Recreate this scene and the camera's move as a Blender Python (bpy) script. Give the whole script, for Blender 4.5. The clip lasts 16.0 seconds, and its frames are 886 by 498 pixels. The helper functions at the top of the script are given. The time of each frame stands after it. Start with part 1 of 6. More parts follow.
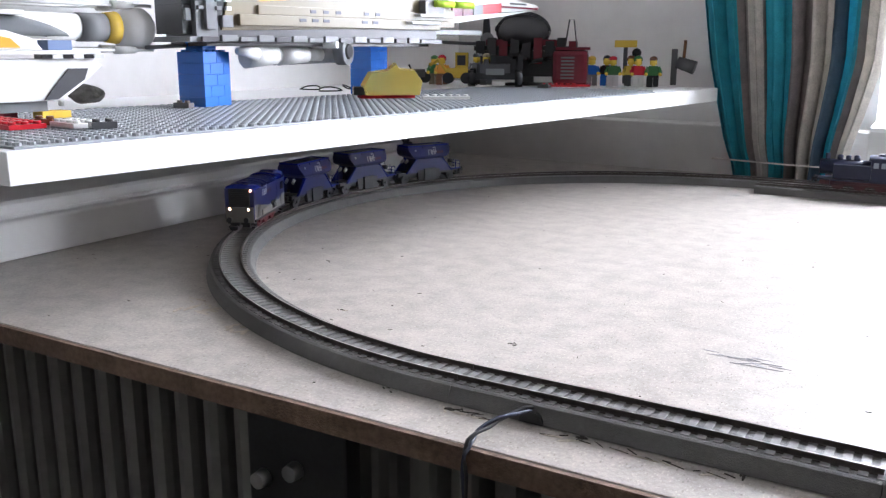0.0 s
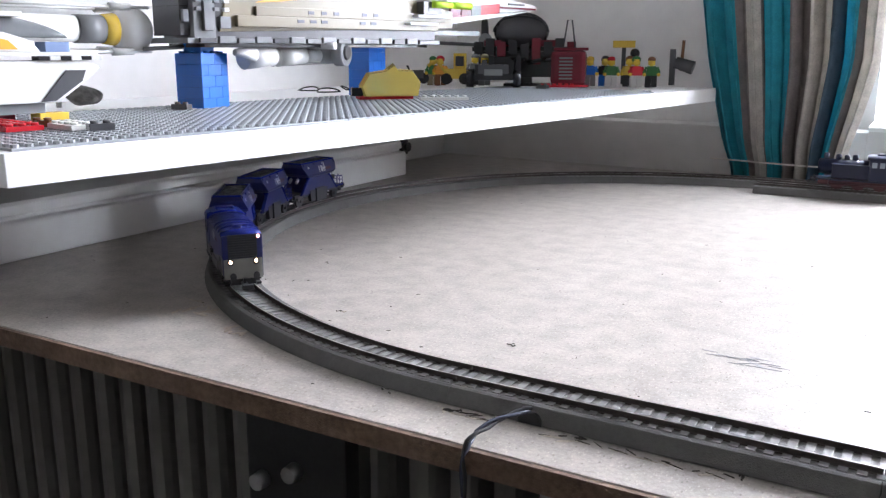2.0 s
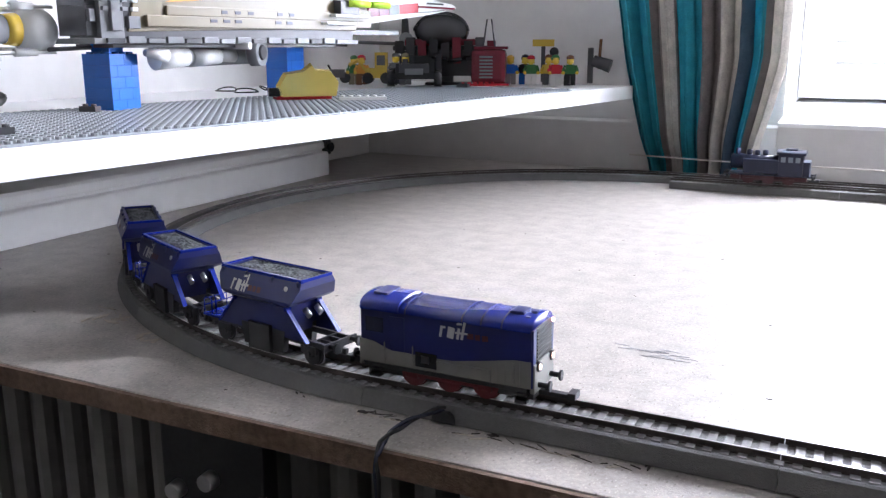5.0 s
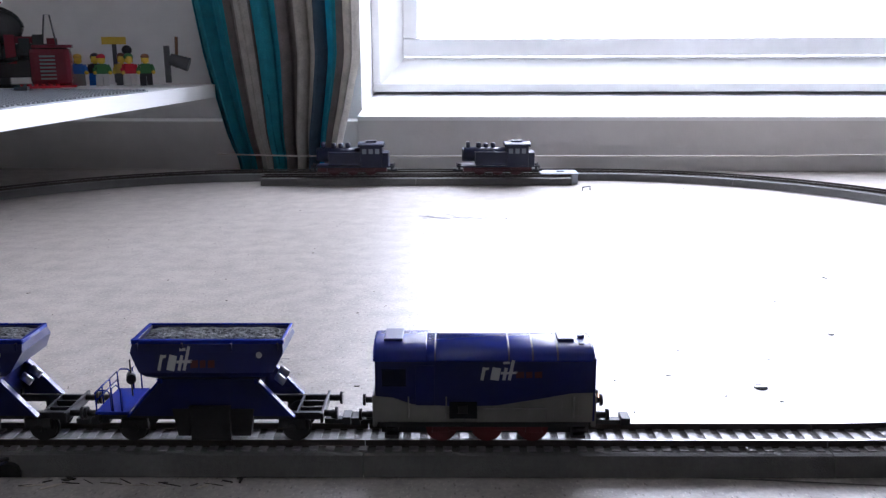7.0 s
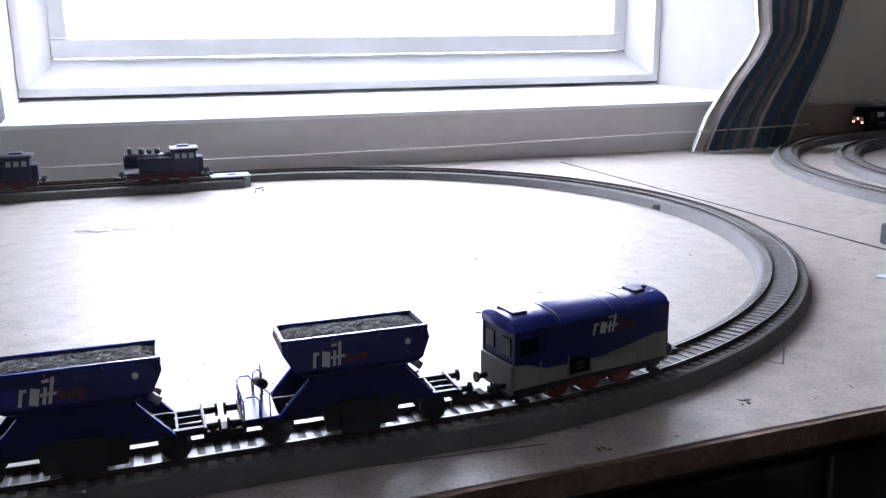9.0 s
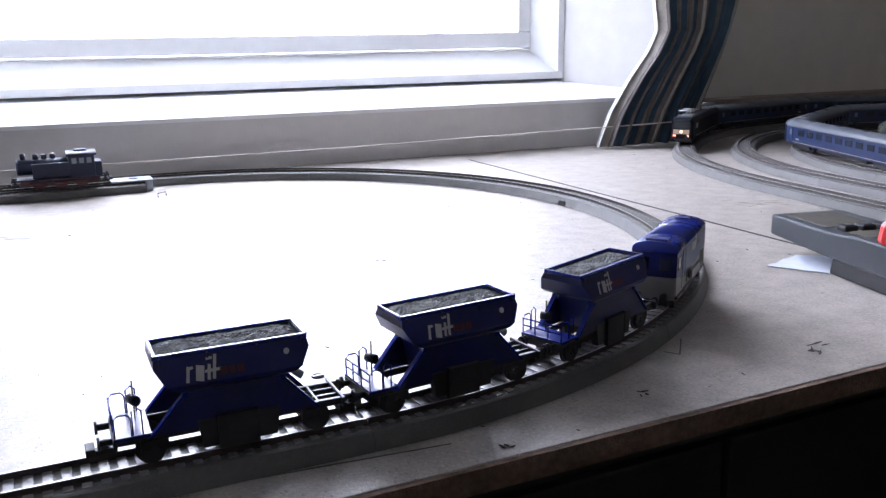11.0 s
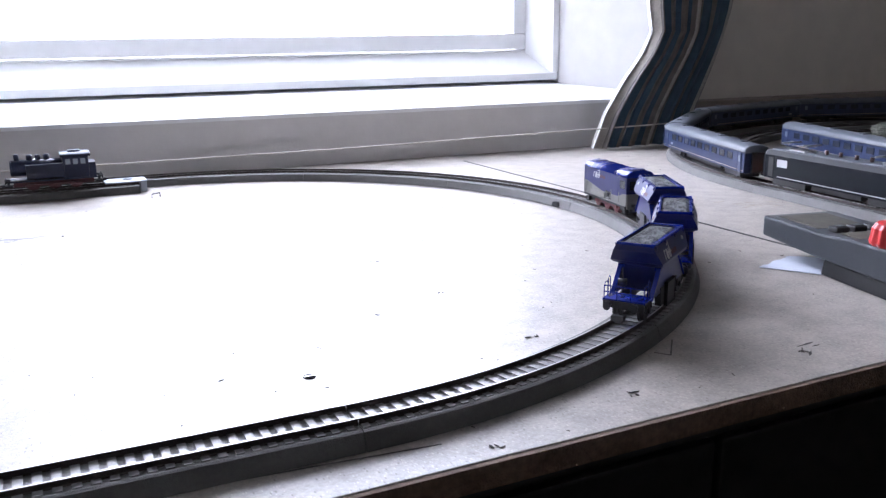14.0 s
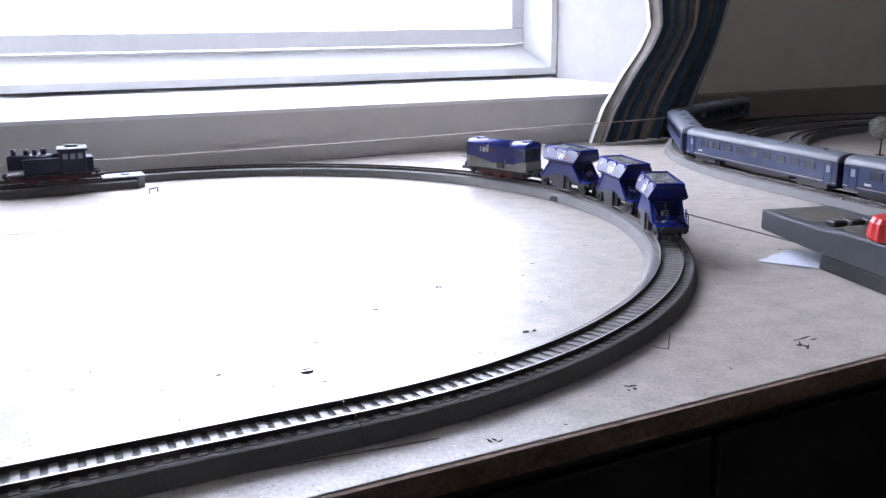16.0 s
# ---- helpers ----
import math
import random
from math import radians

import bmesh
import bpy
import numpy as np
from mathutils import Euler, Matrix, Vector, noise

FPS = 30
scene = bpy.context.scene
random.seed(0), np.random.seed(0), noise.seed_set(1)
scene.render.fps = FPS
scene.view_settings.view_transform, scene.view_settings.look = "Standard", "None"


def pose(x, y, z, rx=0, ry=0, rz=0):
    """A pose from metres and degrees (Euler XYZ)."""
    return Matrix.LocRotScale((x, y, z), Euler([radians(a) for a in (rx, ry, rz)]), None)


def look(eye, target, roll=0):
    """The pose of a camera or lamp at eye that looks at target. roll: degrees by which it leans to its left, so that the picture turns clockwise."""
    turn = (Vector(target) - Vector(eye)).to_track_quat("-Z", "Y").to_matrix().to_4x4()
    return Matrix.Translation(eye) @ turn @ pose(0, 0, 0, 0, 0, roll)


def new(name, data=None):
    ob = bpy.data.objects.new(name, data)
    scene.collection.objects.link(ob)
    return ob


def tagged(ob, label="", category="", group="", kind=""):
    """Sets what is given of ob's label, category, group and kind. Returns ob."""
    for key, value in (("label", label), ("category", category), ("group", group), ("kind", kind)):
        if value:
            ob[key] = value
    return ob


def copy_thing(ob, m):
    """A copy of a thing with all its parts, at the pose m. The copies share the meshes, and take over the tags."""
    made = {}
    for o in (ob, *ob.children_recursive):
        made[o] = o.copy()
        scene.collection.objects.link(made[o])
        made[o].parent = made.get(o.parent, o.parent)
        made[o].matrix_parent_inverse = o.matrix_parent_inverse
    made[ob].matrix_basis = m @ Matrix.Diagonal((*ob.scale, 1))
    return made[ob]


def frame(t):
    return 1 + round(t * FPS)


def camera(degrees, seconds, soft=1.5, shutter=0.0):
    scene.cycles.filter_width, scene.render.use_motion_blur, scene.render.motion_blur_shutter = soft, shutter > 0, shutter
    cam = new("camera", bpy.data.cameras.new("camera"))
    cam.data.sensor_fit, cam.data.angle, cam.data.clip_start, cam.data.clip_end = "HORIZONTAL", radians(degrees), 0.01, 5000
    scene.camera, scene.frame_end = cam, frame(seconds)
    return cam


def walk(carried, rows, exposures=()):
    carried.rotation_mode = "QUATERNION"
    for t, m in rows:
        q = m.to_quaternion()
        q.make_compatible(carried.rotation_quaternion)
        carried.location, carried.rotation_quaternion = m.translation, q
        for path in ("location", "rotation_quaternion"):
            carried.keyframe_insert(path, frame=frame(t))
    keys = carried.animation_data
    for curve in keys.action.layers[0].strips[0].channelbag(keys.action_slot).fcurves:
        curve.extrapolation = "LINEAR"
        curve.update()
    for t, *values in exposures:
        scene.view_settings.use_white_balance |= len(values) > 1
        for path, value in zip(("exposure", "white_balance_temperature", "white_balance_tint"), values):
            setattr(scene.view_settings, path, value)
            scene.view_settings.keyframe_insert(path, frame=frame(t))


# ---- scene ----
cam = camera(54.1, 16.0, soft=1.35)
# seconds, x, y, z, yaw, pitch, roll
PATH = [
    (0, 0.0900, 0.1428, 0.1809, 30.48, -13.02, -0.18),
    (1, 0.0898, 0.1434, 0.1809, 30.28, -12.89, -0.28),
    (2, 0.0902, 0.1434, 0.1807, 30.39, -12.96, -0.03),
    (3, 0.0903, 0.1430, 0.1807, 30.35, -12.96, 0.01),
    (3.2, 0.0903, 0.1430, 0.1807, 30.30, -12.96, 0.01),
    (4.2, 0.0935, 0.1450, 0.1812, 29.00, -13.00, 0.05),
    (5.0, 0.1000, 0.1485, 0.1820, 25.80, -13.08, 0.12),
    (5.5, 0.1057, 0.1513, 0.1827, 20.77, -13.15, 0.17),
    (6, 0.1121, 0.1465, 0.1842, 14.76, -13.34, -0.33),
    (6.5, 0.1128, 0.1602, 0.1842, 6.70, -13.39, -0.00),
    (7, 0.1165, 0.1634, 0.1838, 0.00, -13.39, 0.24),
    (7.5, 0.1239, 0.1661, 0.1856, -5.59, -13.55, 0.43),
    (8, 0.1284, 0.1551, 0.1856, -11.00, -13.50, 0.36),
    (8.5, 0.1408, 0.1637, 0.1848, -15.78, -13.58, 0.56),
    (9, 0.1479, 0.1626, 0.1843, -20.03, -13.61, 0.62),
    (9.5, 0.1502, 0.1668, 0.1871, -22.74, -13.77, 0.45),
    (10.2, 0.1530, 0.1640, 0.1868, -24.70, -13.82, 0.60),
    (11.0, 0.1560, 0.1600, 0.1865, -25.70, -13.85, 0.85),
    (12, 0.1581, 0.1582, 0.1864, -25.75, -13.83, 0.97),
    (12.5, 0.1579, 0.1577, 0.1864, -25.58, -13.76, 1.13),
    (13, 0.1577, 0.1582, 0.1864, -25.64, -13.84, 1.02),
    (13.5, 0.1580, 0.1581, 0.1864, -25.70, -13.84, 0.97),
    (14, 0.1582, 0.1579, 0.1865, -25.92, -13.77, 0.76),
    (14.5, 0.1585, 0.1581, 0.1865, -26.06, -13.59, 0.71),
    (15, 0.1590, 0.1578, 0.1864, -26.08, -13.60, 0.78),
    (15.5, 0.1591, 0.1584, 0.1865, -26.19, -13.84, 0.86),
    (16, 0.1588, 0.1579, 0.1860, -26.03, -14.10, 0.80),
]
walk(cam, [(t, pose(x, y, z, 90 + p, r, w)) for t, x, y, z, w, p, r in PATH],
     exposures=[(t, e, 6430 if t < 5 else 6080, 17 if t < 5 else 22) for t, e in ((0, 1.02), (4.6, 1.02), (5.5, 0.84), (6.2, 0.34), (6.9, -0.02), (7.6, -0.08), (9.5, -0.10), (16, -0.10))])

# ---------------------------------------------------------------- light
world = bpy.data.worlds.new("overcast_sky")
scene.world = world
world.use_nodes = True
wn = world.node_tree.nodes
sky = wn.new("ShaderNodeTexSky")
sky.sky_type, sky.sun_disc = "NISHITA", False
sky.sun_elevation, sky.sun_rotation = radians(38), radians(20)
wn["Background"].inputs["Strength"].default_value = 0.15
world.node_tree.links.new(sky.outputs[0], wn["Background"].inputs["Color"])

sun_data = bpy.data.lights.new("sun", "SUN")
sun_data.energy, sun_data.angle, sun_data.color = 1.0, radians(14), (1.0, 0.96, 0.9)
sun = new("sun", sun_data)
sun.matrix_world = look((0.9, 5.0, 4.0), (0.5, 1.0, 0.0))

win_data = bpy.data.lights.new("window_daylight", "AREA")
win_data.shape, win_data.size, win_data.size_y = "RECTANGLE", 1.15, 1.05
win_data.energy, win_data.color = 44.0, (0.82, 0.905, 1.0)
win_light = new("window_daylight", win_data)
win_light.matrix_world = look((0.53, 1.74, 0.68), (0.48, 0.6, 0.36))


# ---------------------------------------------------------------- materials
def mat(name, color, rough=0.6, metal=0.0, var=0.12, scale=60.0, bump=0.0, bscale=None, spec=0.5, color2=None, detail=5.0,
        emit=None, power=0.0, alpha=None, coat=0.0):
    m = bpy.data.materials.new(name)
    m.use_nodes = True
    nt = m.node_tree
    b = nt.nodes["Principled BSDF"]
    b.inputs["Roughness"].default_value, b.inputs["Metallic"].default_value = rough, metal
    b.inputs["Specular IOR Level"].default_value = spec
    b.inputs["Coat Weight"].default_value = coat
    tc = nt.nodes.new("ShaderNodeTexCoord")
    n1 = nt.nodes.new("ShaderNodeTexNoise")
    n1.inputs["Scale"].default_value, n1.inputs["Detail"].default_value = scale, detail
    nt.links.new(tc.outputs["Object"], n1.inputs["Vector"])
    n2 = nt.nodes.new("ShaderNodeTexNoise")
    n2.inputs["Scale"].default_value, n2.inputs["Detail"].default_value = scale * 0.13, 3.0
    nt.links.new(tc.outputs["Object"], n2.inputs["Vector"])
    mixn = nt.nodes.new("ShaderNodeMath")
    mixn.operation = "ADD"
    nt.links.new(n1.outputs["Fac"], mixn.inputs[0])
    nt.links.new(n2.outputs["Fac"], mixn.inputs[1])
    ramp = nt.nodes.new("ShaderNodeValToRGB")
    half = nt.nodes.new("ShaderNodeMath")
    half.operation = "MULTIPLY"
    half.inputs[1].default_value = 0.5
    nt.links.new(mixn.outputs[0], half.inputs[0])
    nt.links.new(half.outputs[0], ramp.inputs["Fac"])
    c = color
    d = color2 or tuple(v * (1 - var) for v in c)
    e = tuple(min(1.0, v * (1 + var * 0.6)) for v in c)
    ramp.color_ramp.elements[0].position, ramp.color_ramp.elements[0].color = 0.36, (*d, 1)
    ramp.color_ramp.elements[1].position, ramp.color_ramp.elements[1].color = 0.62, (*e, 1)
    nt.links.new(ramp.outputs["Color"], b.inputs["Base Color"])
    if bump:
        bp = nt.nodes.new("ShaderNodeBump")
        bp.inputs["Strength"].default_value, bp.inputs["Distance"].default_value = bump, 0.0008
        n3 = nt.nodes.new("ShaderNodeTexNoise")
        n3.inputs["Scale"].default_value, n3.inputs["Detail"].default_value = bscale or scale * 3, 4.0
        nt.links.new(tc.outputs["Object"], n3.inputs["Vector"])
        nt.links.new(n3.outputs["Fac"], bp.inputs["Height"])
        nt.links.new(bp.outputs["Normal"], b.inputs["Normal"])
    if emit:
        b.inputs["Emission Color"].default_value = (*emit, 1)
        b.inputs["Emission Strength"].default_value = power
    if alpha is not None:
        b.inputs["Transmission Weight"].default_value = alpha
    return m


def board_material(name, color, dark, streak=1.0):
    """Raw chipboard: fine flecks, long soft stains and scuffs."""
    m = mat(name, color, 0.36, 0, 0.26, 420, 0.22, 900, 0.5, detail=12.0)
    nt = m.node_tree
    b = nt.nodes["Principled BSDF"]
    base = b.inputs["Base Color"].links[0].from_socket
    tc = nt.nodes.new("ShaderNodeTexCoord")
    mp = nt.nodes.new("ShaderNodeMapping")
    mp.inputs["Scale"].default_value = (6.0, 8.0, 6.0)
    mp.inputs["Rotation"].default_value = (0, 0, radians(24))
    nt.links.new(tc.outputs["Object"], mp.inputs["Vector"])
    nz = nt.nodes.new("ShaderNodeTexNoise")
    nz.inputs["Scale"].default_value, nz.inputs["Detail"].default_value = 2.0, 11.0
    nt.links.new(mp.outputs[0], nz.inputs["Vector"])
    rp = nt.nodes.new("ShaderNodeValToRGB")
    rp.color_ramp.elements[0].position, rp.color_ramp.elements[1].position = 0.50, 0.80
    rp.color_ramp.elements[1].color = (streak * 0.26,) * 3 + (1,)
    nt.links.new(nz.outputs["Fac"], rp.inputs["Fac"])
    mx = nt.nodes.new("ShaderNodeMix")
    mx.data_type = "RGBA"
    nt.links.new(rp.outputs["Color"], mx.inputs["Factor"])
    nt.links.new(base, mx.inputs[6])
    mx.inputs[7].default_value = (*dark, 1)
    # scattered small stains with ragged edges
    n5 = nt.nodes.new("ShaderNodeTexNoise")
    n5.inputs["Scale"].default_value, n5.inputs["Detail"].default_value, n5.inputs["Roughness"].default_value = 17.0, 9.0, 0.68
    nt.links.new(tc.outputs["Object"], n5.inputs["Vector"])
    r5 = nt.nodes.new("ShaderNodeValToRGB")
    r5.color_ramp.elements[0].position, r5.color_ramp.elements[1].position = 0.60, 0.67
    r5.color_ramp.elements[1].color = (0.14,) * 3 + (1,)
    nt.links.new(n5.outputs["Fac"], r5.inputs["Fac"])
    m5 = nt.nodes.new("ShaderNodeMix")
    m5.data_type = "RGBA"
    nt.links.new(r5.outputs["Color"], m5.inputs["Factor"])
    nt.links.new(mx.outputs[2], m5.inputs[6])
    m5.inputs[7].default_value = (0.13, 0.115, 0.10, 1)
    # pressed wood flecks, pale and dark
    out = m5.outputs[2]
    for sc, lo, hi, tone, amount in ((520.0, 0.14, 0.24, (0.60, 0.55, 0.48, 1), 0.55), (330.0, 0.10, 0.19, (0.10, 0.085, 0.07, 1), 0.55)):
        vo = nt.nodes.new("ShaderNodeTexVoronoi")
        vo.inputs["Scale"].default_value, vo.inputs["Randomness"].default_value = sc, 1.0
        mq = nt.nodes.new("ShaderNodeMapping")
        mq.inputs["Scale"].default_value = (1.0, 0.45, 1.0)
        mq.inputs["Rotation"].default_value = (0, 0, radians(sc * 0.3))
        nt.links.new(tc.outputs["Object"], mq.inputs["Vector"])
        nt.links.new(mq.outputs[0], vo.inputs["Vector"])
        rv = nt.nodes.new("ShaderNodeValToRGB")
        rv.color_ramp.elements[0].position, rv.color_ramp.elements[0].color = lo, (amount, amount, amount, 1)
        rv.color_ramp.elements[1].position, rv.color_ramp.elements[1].color = hi, (0, 0, 0, 1)
        nt.links.new(vo.outputs["Distance"], rv.inputs["Fac"])
        mv = nt.nodes.new("ShaderNodeMix")
        mv.data_type = "RGBA"
        nt.links.new(rv.outputs["Color"], mv.inputs["Factor"])
        nt.links.new(out, mv.inputs[6])
        mv.inputs[7].default_value = tone
        out = mv.outputs[2]
    nt.links.new(out, b.inputs["Base Color"])
    return m


def cloth_material(name, color, glow=0.32):
    """Thin woven curtain cloth that lets some daylight through."""
    m = mat(name, color, 0.9, 0, 0.2, 500, 0.5)
    nt = m.node_tree
    b = nt.nodes["Principled BSDF"]
    tr = nt.nodes.new("ShaderNodeBsdfTranslucent")
    nt.links.new(b.inputs["Base Color"].links[0].from_socket, tr.inputs["Color"])
    mx = nt.nodes.new("ShaderNodeMixShader")
    mx.inputs[0].default_value = glow
    nt.links.new(b.outputs[0], mx.inputs[1])
    nt.links.new(tr.outputs[0], mx.inputs[2])
    nt.links.new(mx.outputs[0], nt.nodes["Material Output"].inputs["Surface"])
    return m


M = {}
M["board"] = board_material("chipboard", (0.39, 0.353, 0.315), (0.225, 0.20, 0.18))
M["board_edge"] = mat("chipboard_edge", (0.15, 0.094, 0.062), 0.85, 0, 0.45, 260, 0.8)
M["wall"] = mat("painted_plaster", (0.76, 0.74, 0.72), 0.85, 0, 0.05, 40, 0.25, 160)
# cream plaster darkened to tan: shade of the far corner put into the colour
M["wall_tan"] = mat("shaded_cream_plaster", (0.30, 0.25, 0.205), 0.85, 0, 0.06, 30, 0.25, 160)
M["wall_cream"] = mat("pale_cream_plaster", (0.72, 0.66, 0.58), 0.85, 0, 0.06, 30, 0.25, 160)
# tone for walls out of view, set dark so they reflect little light
M["room"] = mat("low_bounce_room_tone", (0.21, 0.19, 0.165), 0.9, 0, 0.1, 20)
M["dark_red"] = mat("dark_red_enamel", (0.07, 0.012, 0.016), 0.5, 0, 0.15, 200)
M["white"] = mat("white_paint", (0.91, 0.91, 0.90), 0.45, 0, 0.04, 50, 0.1)
M["shelf"] = mat("white_laminate", (0.82, 0.82, 0.81), 0.35, 0, 0.03, 30)
M["ceiling"] = mat("ceiling_paint", (0.45, 0.44, 0.42), 0.9, 0, 0.04, 20)
M["carpet"] = mat("dark_carpet", (0.11, 0.10, 0.095), 0.95, 0, 0.3, 300, 0.6)
M["bed"] = mat("grey_plastic_roadbed", (0.108, 0.104, 0.098), 0.62, 0, 0.14, 500, 0.5, 1500)
M["sleeper"] = mat("grey_brown_plastic_sleeper", (0.27, 0.265, 0.26), 0.24, 0, 0.2, 400, 0.2)
M["rail_side"] = mat("tarnished_rail_side", (0.06, 0.048, 0.042), 0.55, 0.3, 0.25, 300)
M["rail"] = mat("nickel_silver_rail", (0.42, 0.40, 0.38), 0.28, 1.0, 0.15, 200)
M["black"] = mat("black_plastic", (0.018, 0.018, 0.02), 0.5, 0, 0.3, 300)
# one blue enamel in two tones: backlit sides darkened, light-catching parts brighter
M["blue"] = mat("shaded_blue_enamel", (0.005, 0.0095, 0.095), 0.36, 0, 0.10, 200)
M["blue_lit"] = mat("lit_blue_enamel", (0.008, 0.022, 0.235), 0.24, 0, 0.08, 200)
M["grey"] = mat("light_grey_enamel", (0.185, 0.18, 0.165), 0.45, 0, 0.08, 200)
M["red"] = mat("red_enamel", (0.13, 0.012, 0.016), 0.45, 0, 0.15, 200)
M["dull_red"] = mat("dull_red_print", (0.08, 0.015, 0.022), 0.5, 0, 0.1, 200)
M["print"] = mat("white_print", (0.50, 0.50, 0.51), 0.5, 0, 0.04, 100)
M["steel"] = mat("blackened_steel", (0.055, 0.055, 0.06), 0.4, 0.8, 0.25, 400)
M["bright_steel"] = mat("bright_steel", (0.55, 0.55, 0.55), 0.3, 1.0, 0.1, 300)
M["gravel"] = mat("model_gravel", (0.115, 0.12, 0.118), 0.85, 0, 1.0, 800, 1.0, 1300, 0.3, detail=2.0)
M["lamp"] = mat("headlight_glow", (0.9, 0.85, 0.7), 0.3, 0, 0, 50, emit=(1.0, 0.66, 0.42), power=5.0)
M["red_lamp"] = mat("red_light_glow", (0.8, 0.2, 0.15), 0.3, 0, 0, 50, emit=(1.0, 0.35, 0.25), power=6.0)
M["glass"] = mat("dark_cab_glass", (0.015, 0.018, 0.022), 0.12, 0, 0.1, 50, spec=0.6)
M["teal"] = cloth_material("teal_cloth", (0.015, 0.29, 0.37))
M["taupe"] = cloth_material("taupe_cloth", (0.21, 0.185, 0.175))
M["beige"] = cloth_material("pale_beige_cloth", (0.50, 0.47, 0.42))
# teal dulled to grey-blue, for cloth with the daylight behind it
M["blue_cloth"] = cloth_material("dimmed_teal_cloth", (0.06, 0.105, 0.15), 0.2)
M["lining"] = mat("white_curtain_lining", (0.75, 0.75, 0.73), 0.9, 0, 0.05, 400, 0.4)
M["bracket_grey"] = mat("grey_bracket_enamel", (0.16, 0.15, 0.14), 0.55, 0, 0.15, 90)
M["cord"] = mat("white_cord", (0.62, 0.58, 0.52), 0.8, 0, 0.1, 300)
# radiator cream taken far down: the shade below the table is in this colour
M["radiator"] = mat("shaded_radiator_cream", (0.20, 0.195, 0.18), 0.5, 0, 0.1, 60)


# ---------------------------------------------------------------- mesh tools
def bx(bm, x0, x1, y0, y1, z0, z1, bevel=0.0, mi=0):
    r = bmesh.ops.create_cube(bm, size=1.0)
    vs = r["verts"]
    for v in vs:
        v.co = Vector(((x0 + x1) / 2 + v.co.x * (x1 - x0), (y0 + y1) / 2 + v.co.y * (y1 - y0), (z0 + z1) / 2 + v.co.z * (z1 - z0)))
    fs = list({f for v in vs for f in v.link_faces})
    for f in fs:
        f.material_index = mi
    if bevel:
        es = list({e for v in vs for e in v.link_edges})
        out = bmesh.ops.bevel(bm, geom=es, offset=bevel, segments=2, affect="EDGES", profile=0.6)
        for f in out["faces"]:
            f.material_index = mi
    return bm


def cyl(bm, p, q, r1, r2=None, seg=16, mi=0):
    """A rod or cone from p to q."""
    p, q = Vector(p), Vector(q)
    d = q - p
    m = Matrix.Translation((p + q) / 2) @ d.to_track_quat("Z", "Y").to_matrix().to_4x4()
    out = bmesh.ops.create_cone(bm, cap_ends=True, segments=seg, radius1=r1, radius2=r1 if r2 is None else r2, depth=d.length, matrix=m)
    for f in {f for v in out["verts"] for f in v.link_faces}:
        f.material_index = mi
        f.smooth = len(f.verts) == 4
    return bm


def ball(bm, c, r, sz=(1, 1, 1), seg=16, mi=0):
    m = Matrix.Translation(c) @ Matrix.Diagonal((*sz, 1))
    out = bmesh.ops.create_uvsphere(bm, u_segments=seg, v_segments=seg // 2 + 1, radius=r, matrix=m)
    for f in {f for v in out["verts"] for f in v.link_faces}:
        f.material_index = mi
        f.smooth = True
    return bm


def prism(bm, pts, a0, a1, axis="y", mi=0, bevel=0.0):
    """Extrudes an outline of 2D points: along y the points are (x, z), along x (y, z), along z (x, y)."""
    def put(p, a):
        return {"y": (p[0], a, p[1]), "x": (a, p[0], p[1]), "z": (p[0], p[1], a)}[axis]
    lo = [bm.verts.new(put(p, a0)) for p in pts]
    hi = [bm.verts.new(put(p, a1)) for p in pts]
    fs = [bm.faces.new(lo), bm.faces.new(hi[::-1])]
    n = len(pts)
    for i in range(n):
        fs.append(bm.faces.new((lo[i], hi[i], hi[(i + 1) % n], lo[(i + 1) % n])))
    for f in fs:
        f.material_index = mi
    bmesh.ops.recalc_face_normals(bm, faces=fs)
    if bevel:
        es = list({e for f in fs for e in f.edges})
        out = bmesh.ops.bevel(bm, geom=es, offset=bevel, segments=2, affect="EDGES", profile=0.6)
        for f in out["faces"]:
            f.material_index = mi
    return bm


def loft(bm, rings, closed=True, cap=True, mi=0, smooth=False):
    rows = [[bm.verts.new(p) for p in ring] for ring in rings]
    n = len(rows[0])
    fs = []
    for a, b in zip(rows, rows[1:]):
        for i in range(n if closed else n - 1):
            j = (i + 1) % n
            fs.append(bm.faces.new((a[i], a[j], b[j], b[i])))
    if cap and closed:
        fs += [bm.faces.new(rows[0][::-1]), bm.faces.new(rows[-1])]
    for f in fs:
        f.material_index, f.smooth = mi, smooth
    bmesh.ops.recalc_face_normals(bm, faces=fs)
    return fs


def tube(bm, pts, r, seg=8, mi=0):
    pts = [Vector(p) for p in pts]
    rings = []
    for i, p in enumerate(pts):
        d = (pts[min(i + 1, len(pts) - 1)] - pts[max(i - 1, 0)]).normalized()
        up = Vector((0, 0, 1)) if abs(d.z) < 0.9 else Vector((1, 0, 0))
        s = d.cross(up).normalized()
        u = s.cross(d)
        rings.append([p + r * (math.cos(a) * s + math.sin(a) * u) for a in (2 * math.pi * k / seg for k in range(seg))])
    loft(bm, rings, mi=mi, smooth=True)
    return bm


def mesh_of(name, bm, mats):
    me = bpy.data.meshes.new(name)
    bm.to_mesh(me)
    bm.free()
    for m in mats if isinstance(mats, (list, tuple)) else [mats]:
        me.materials.append(m)
    return me


def part(name, bm, mats, parent=None, label=""):
    ob = new(name, mesh_of(name, bm, mats))
    if parent:
        ob.parent = parent
    return tagged(ob, label) if label else ob


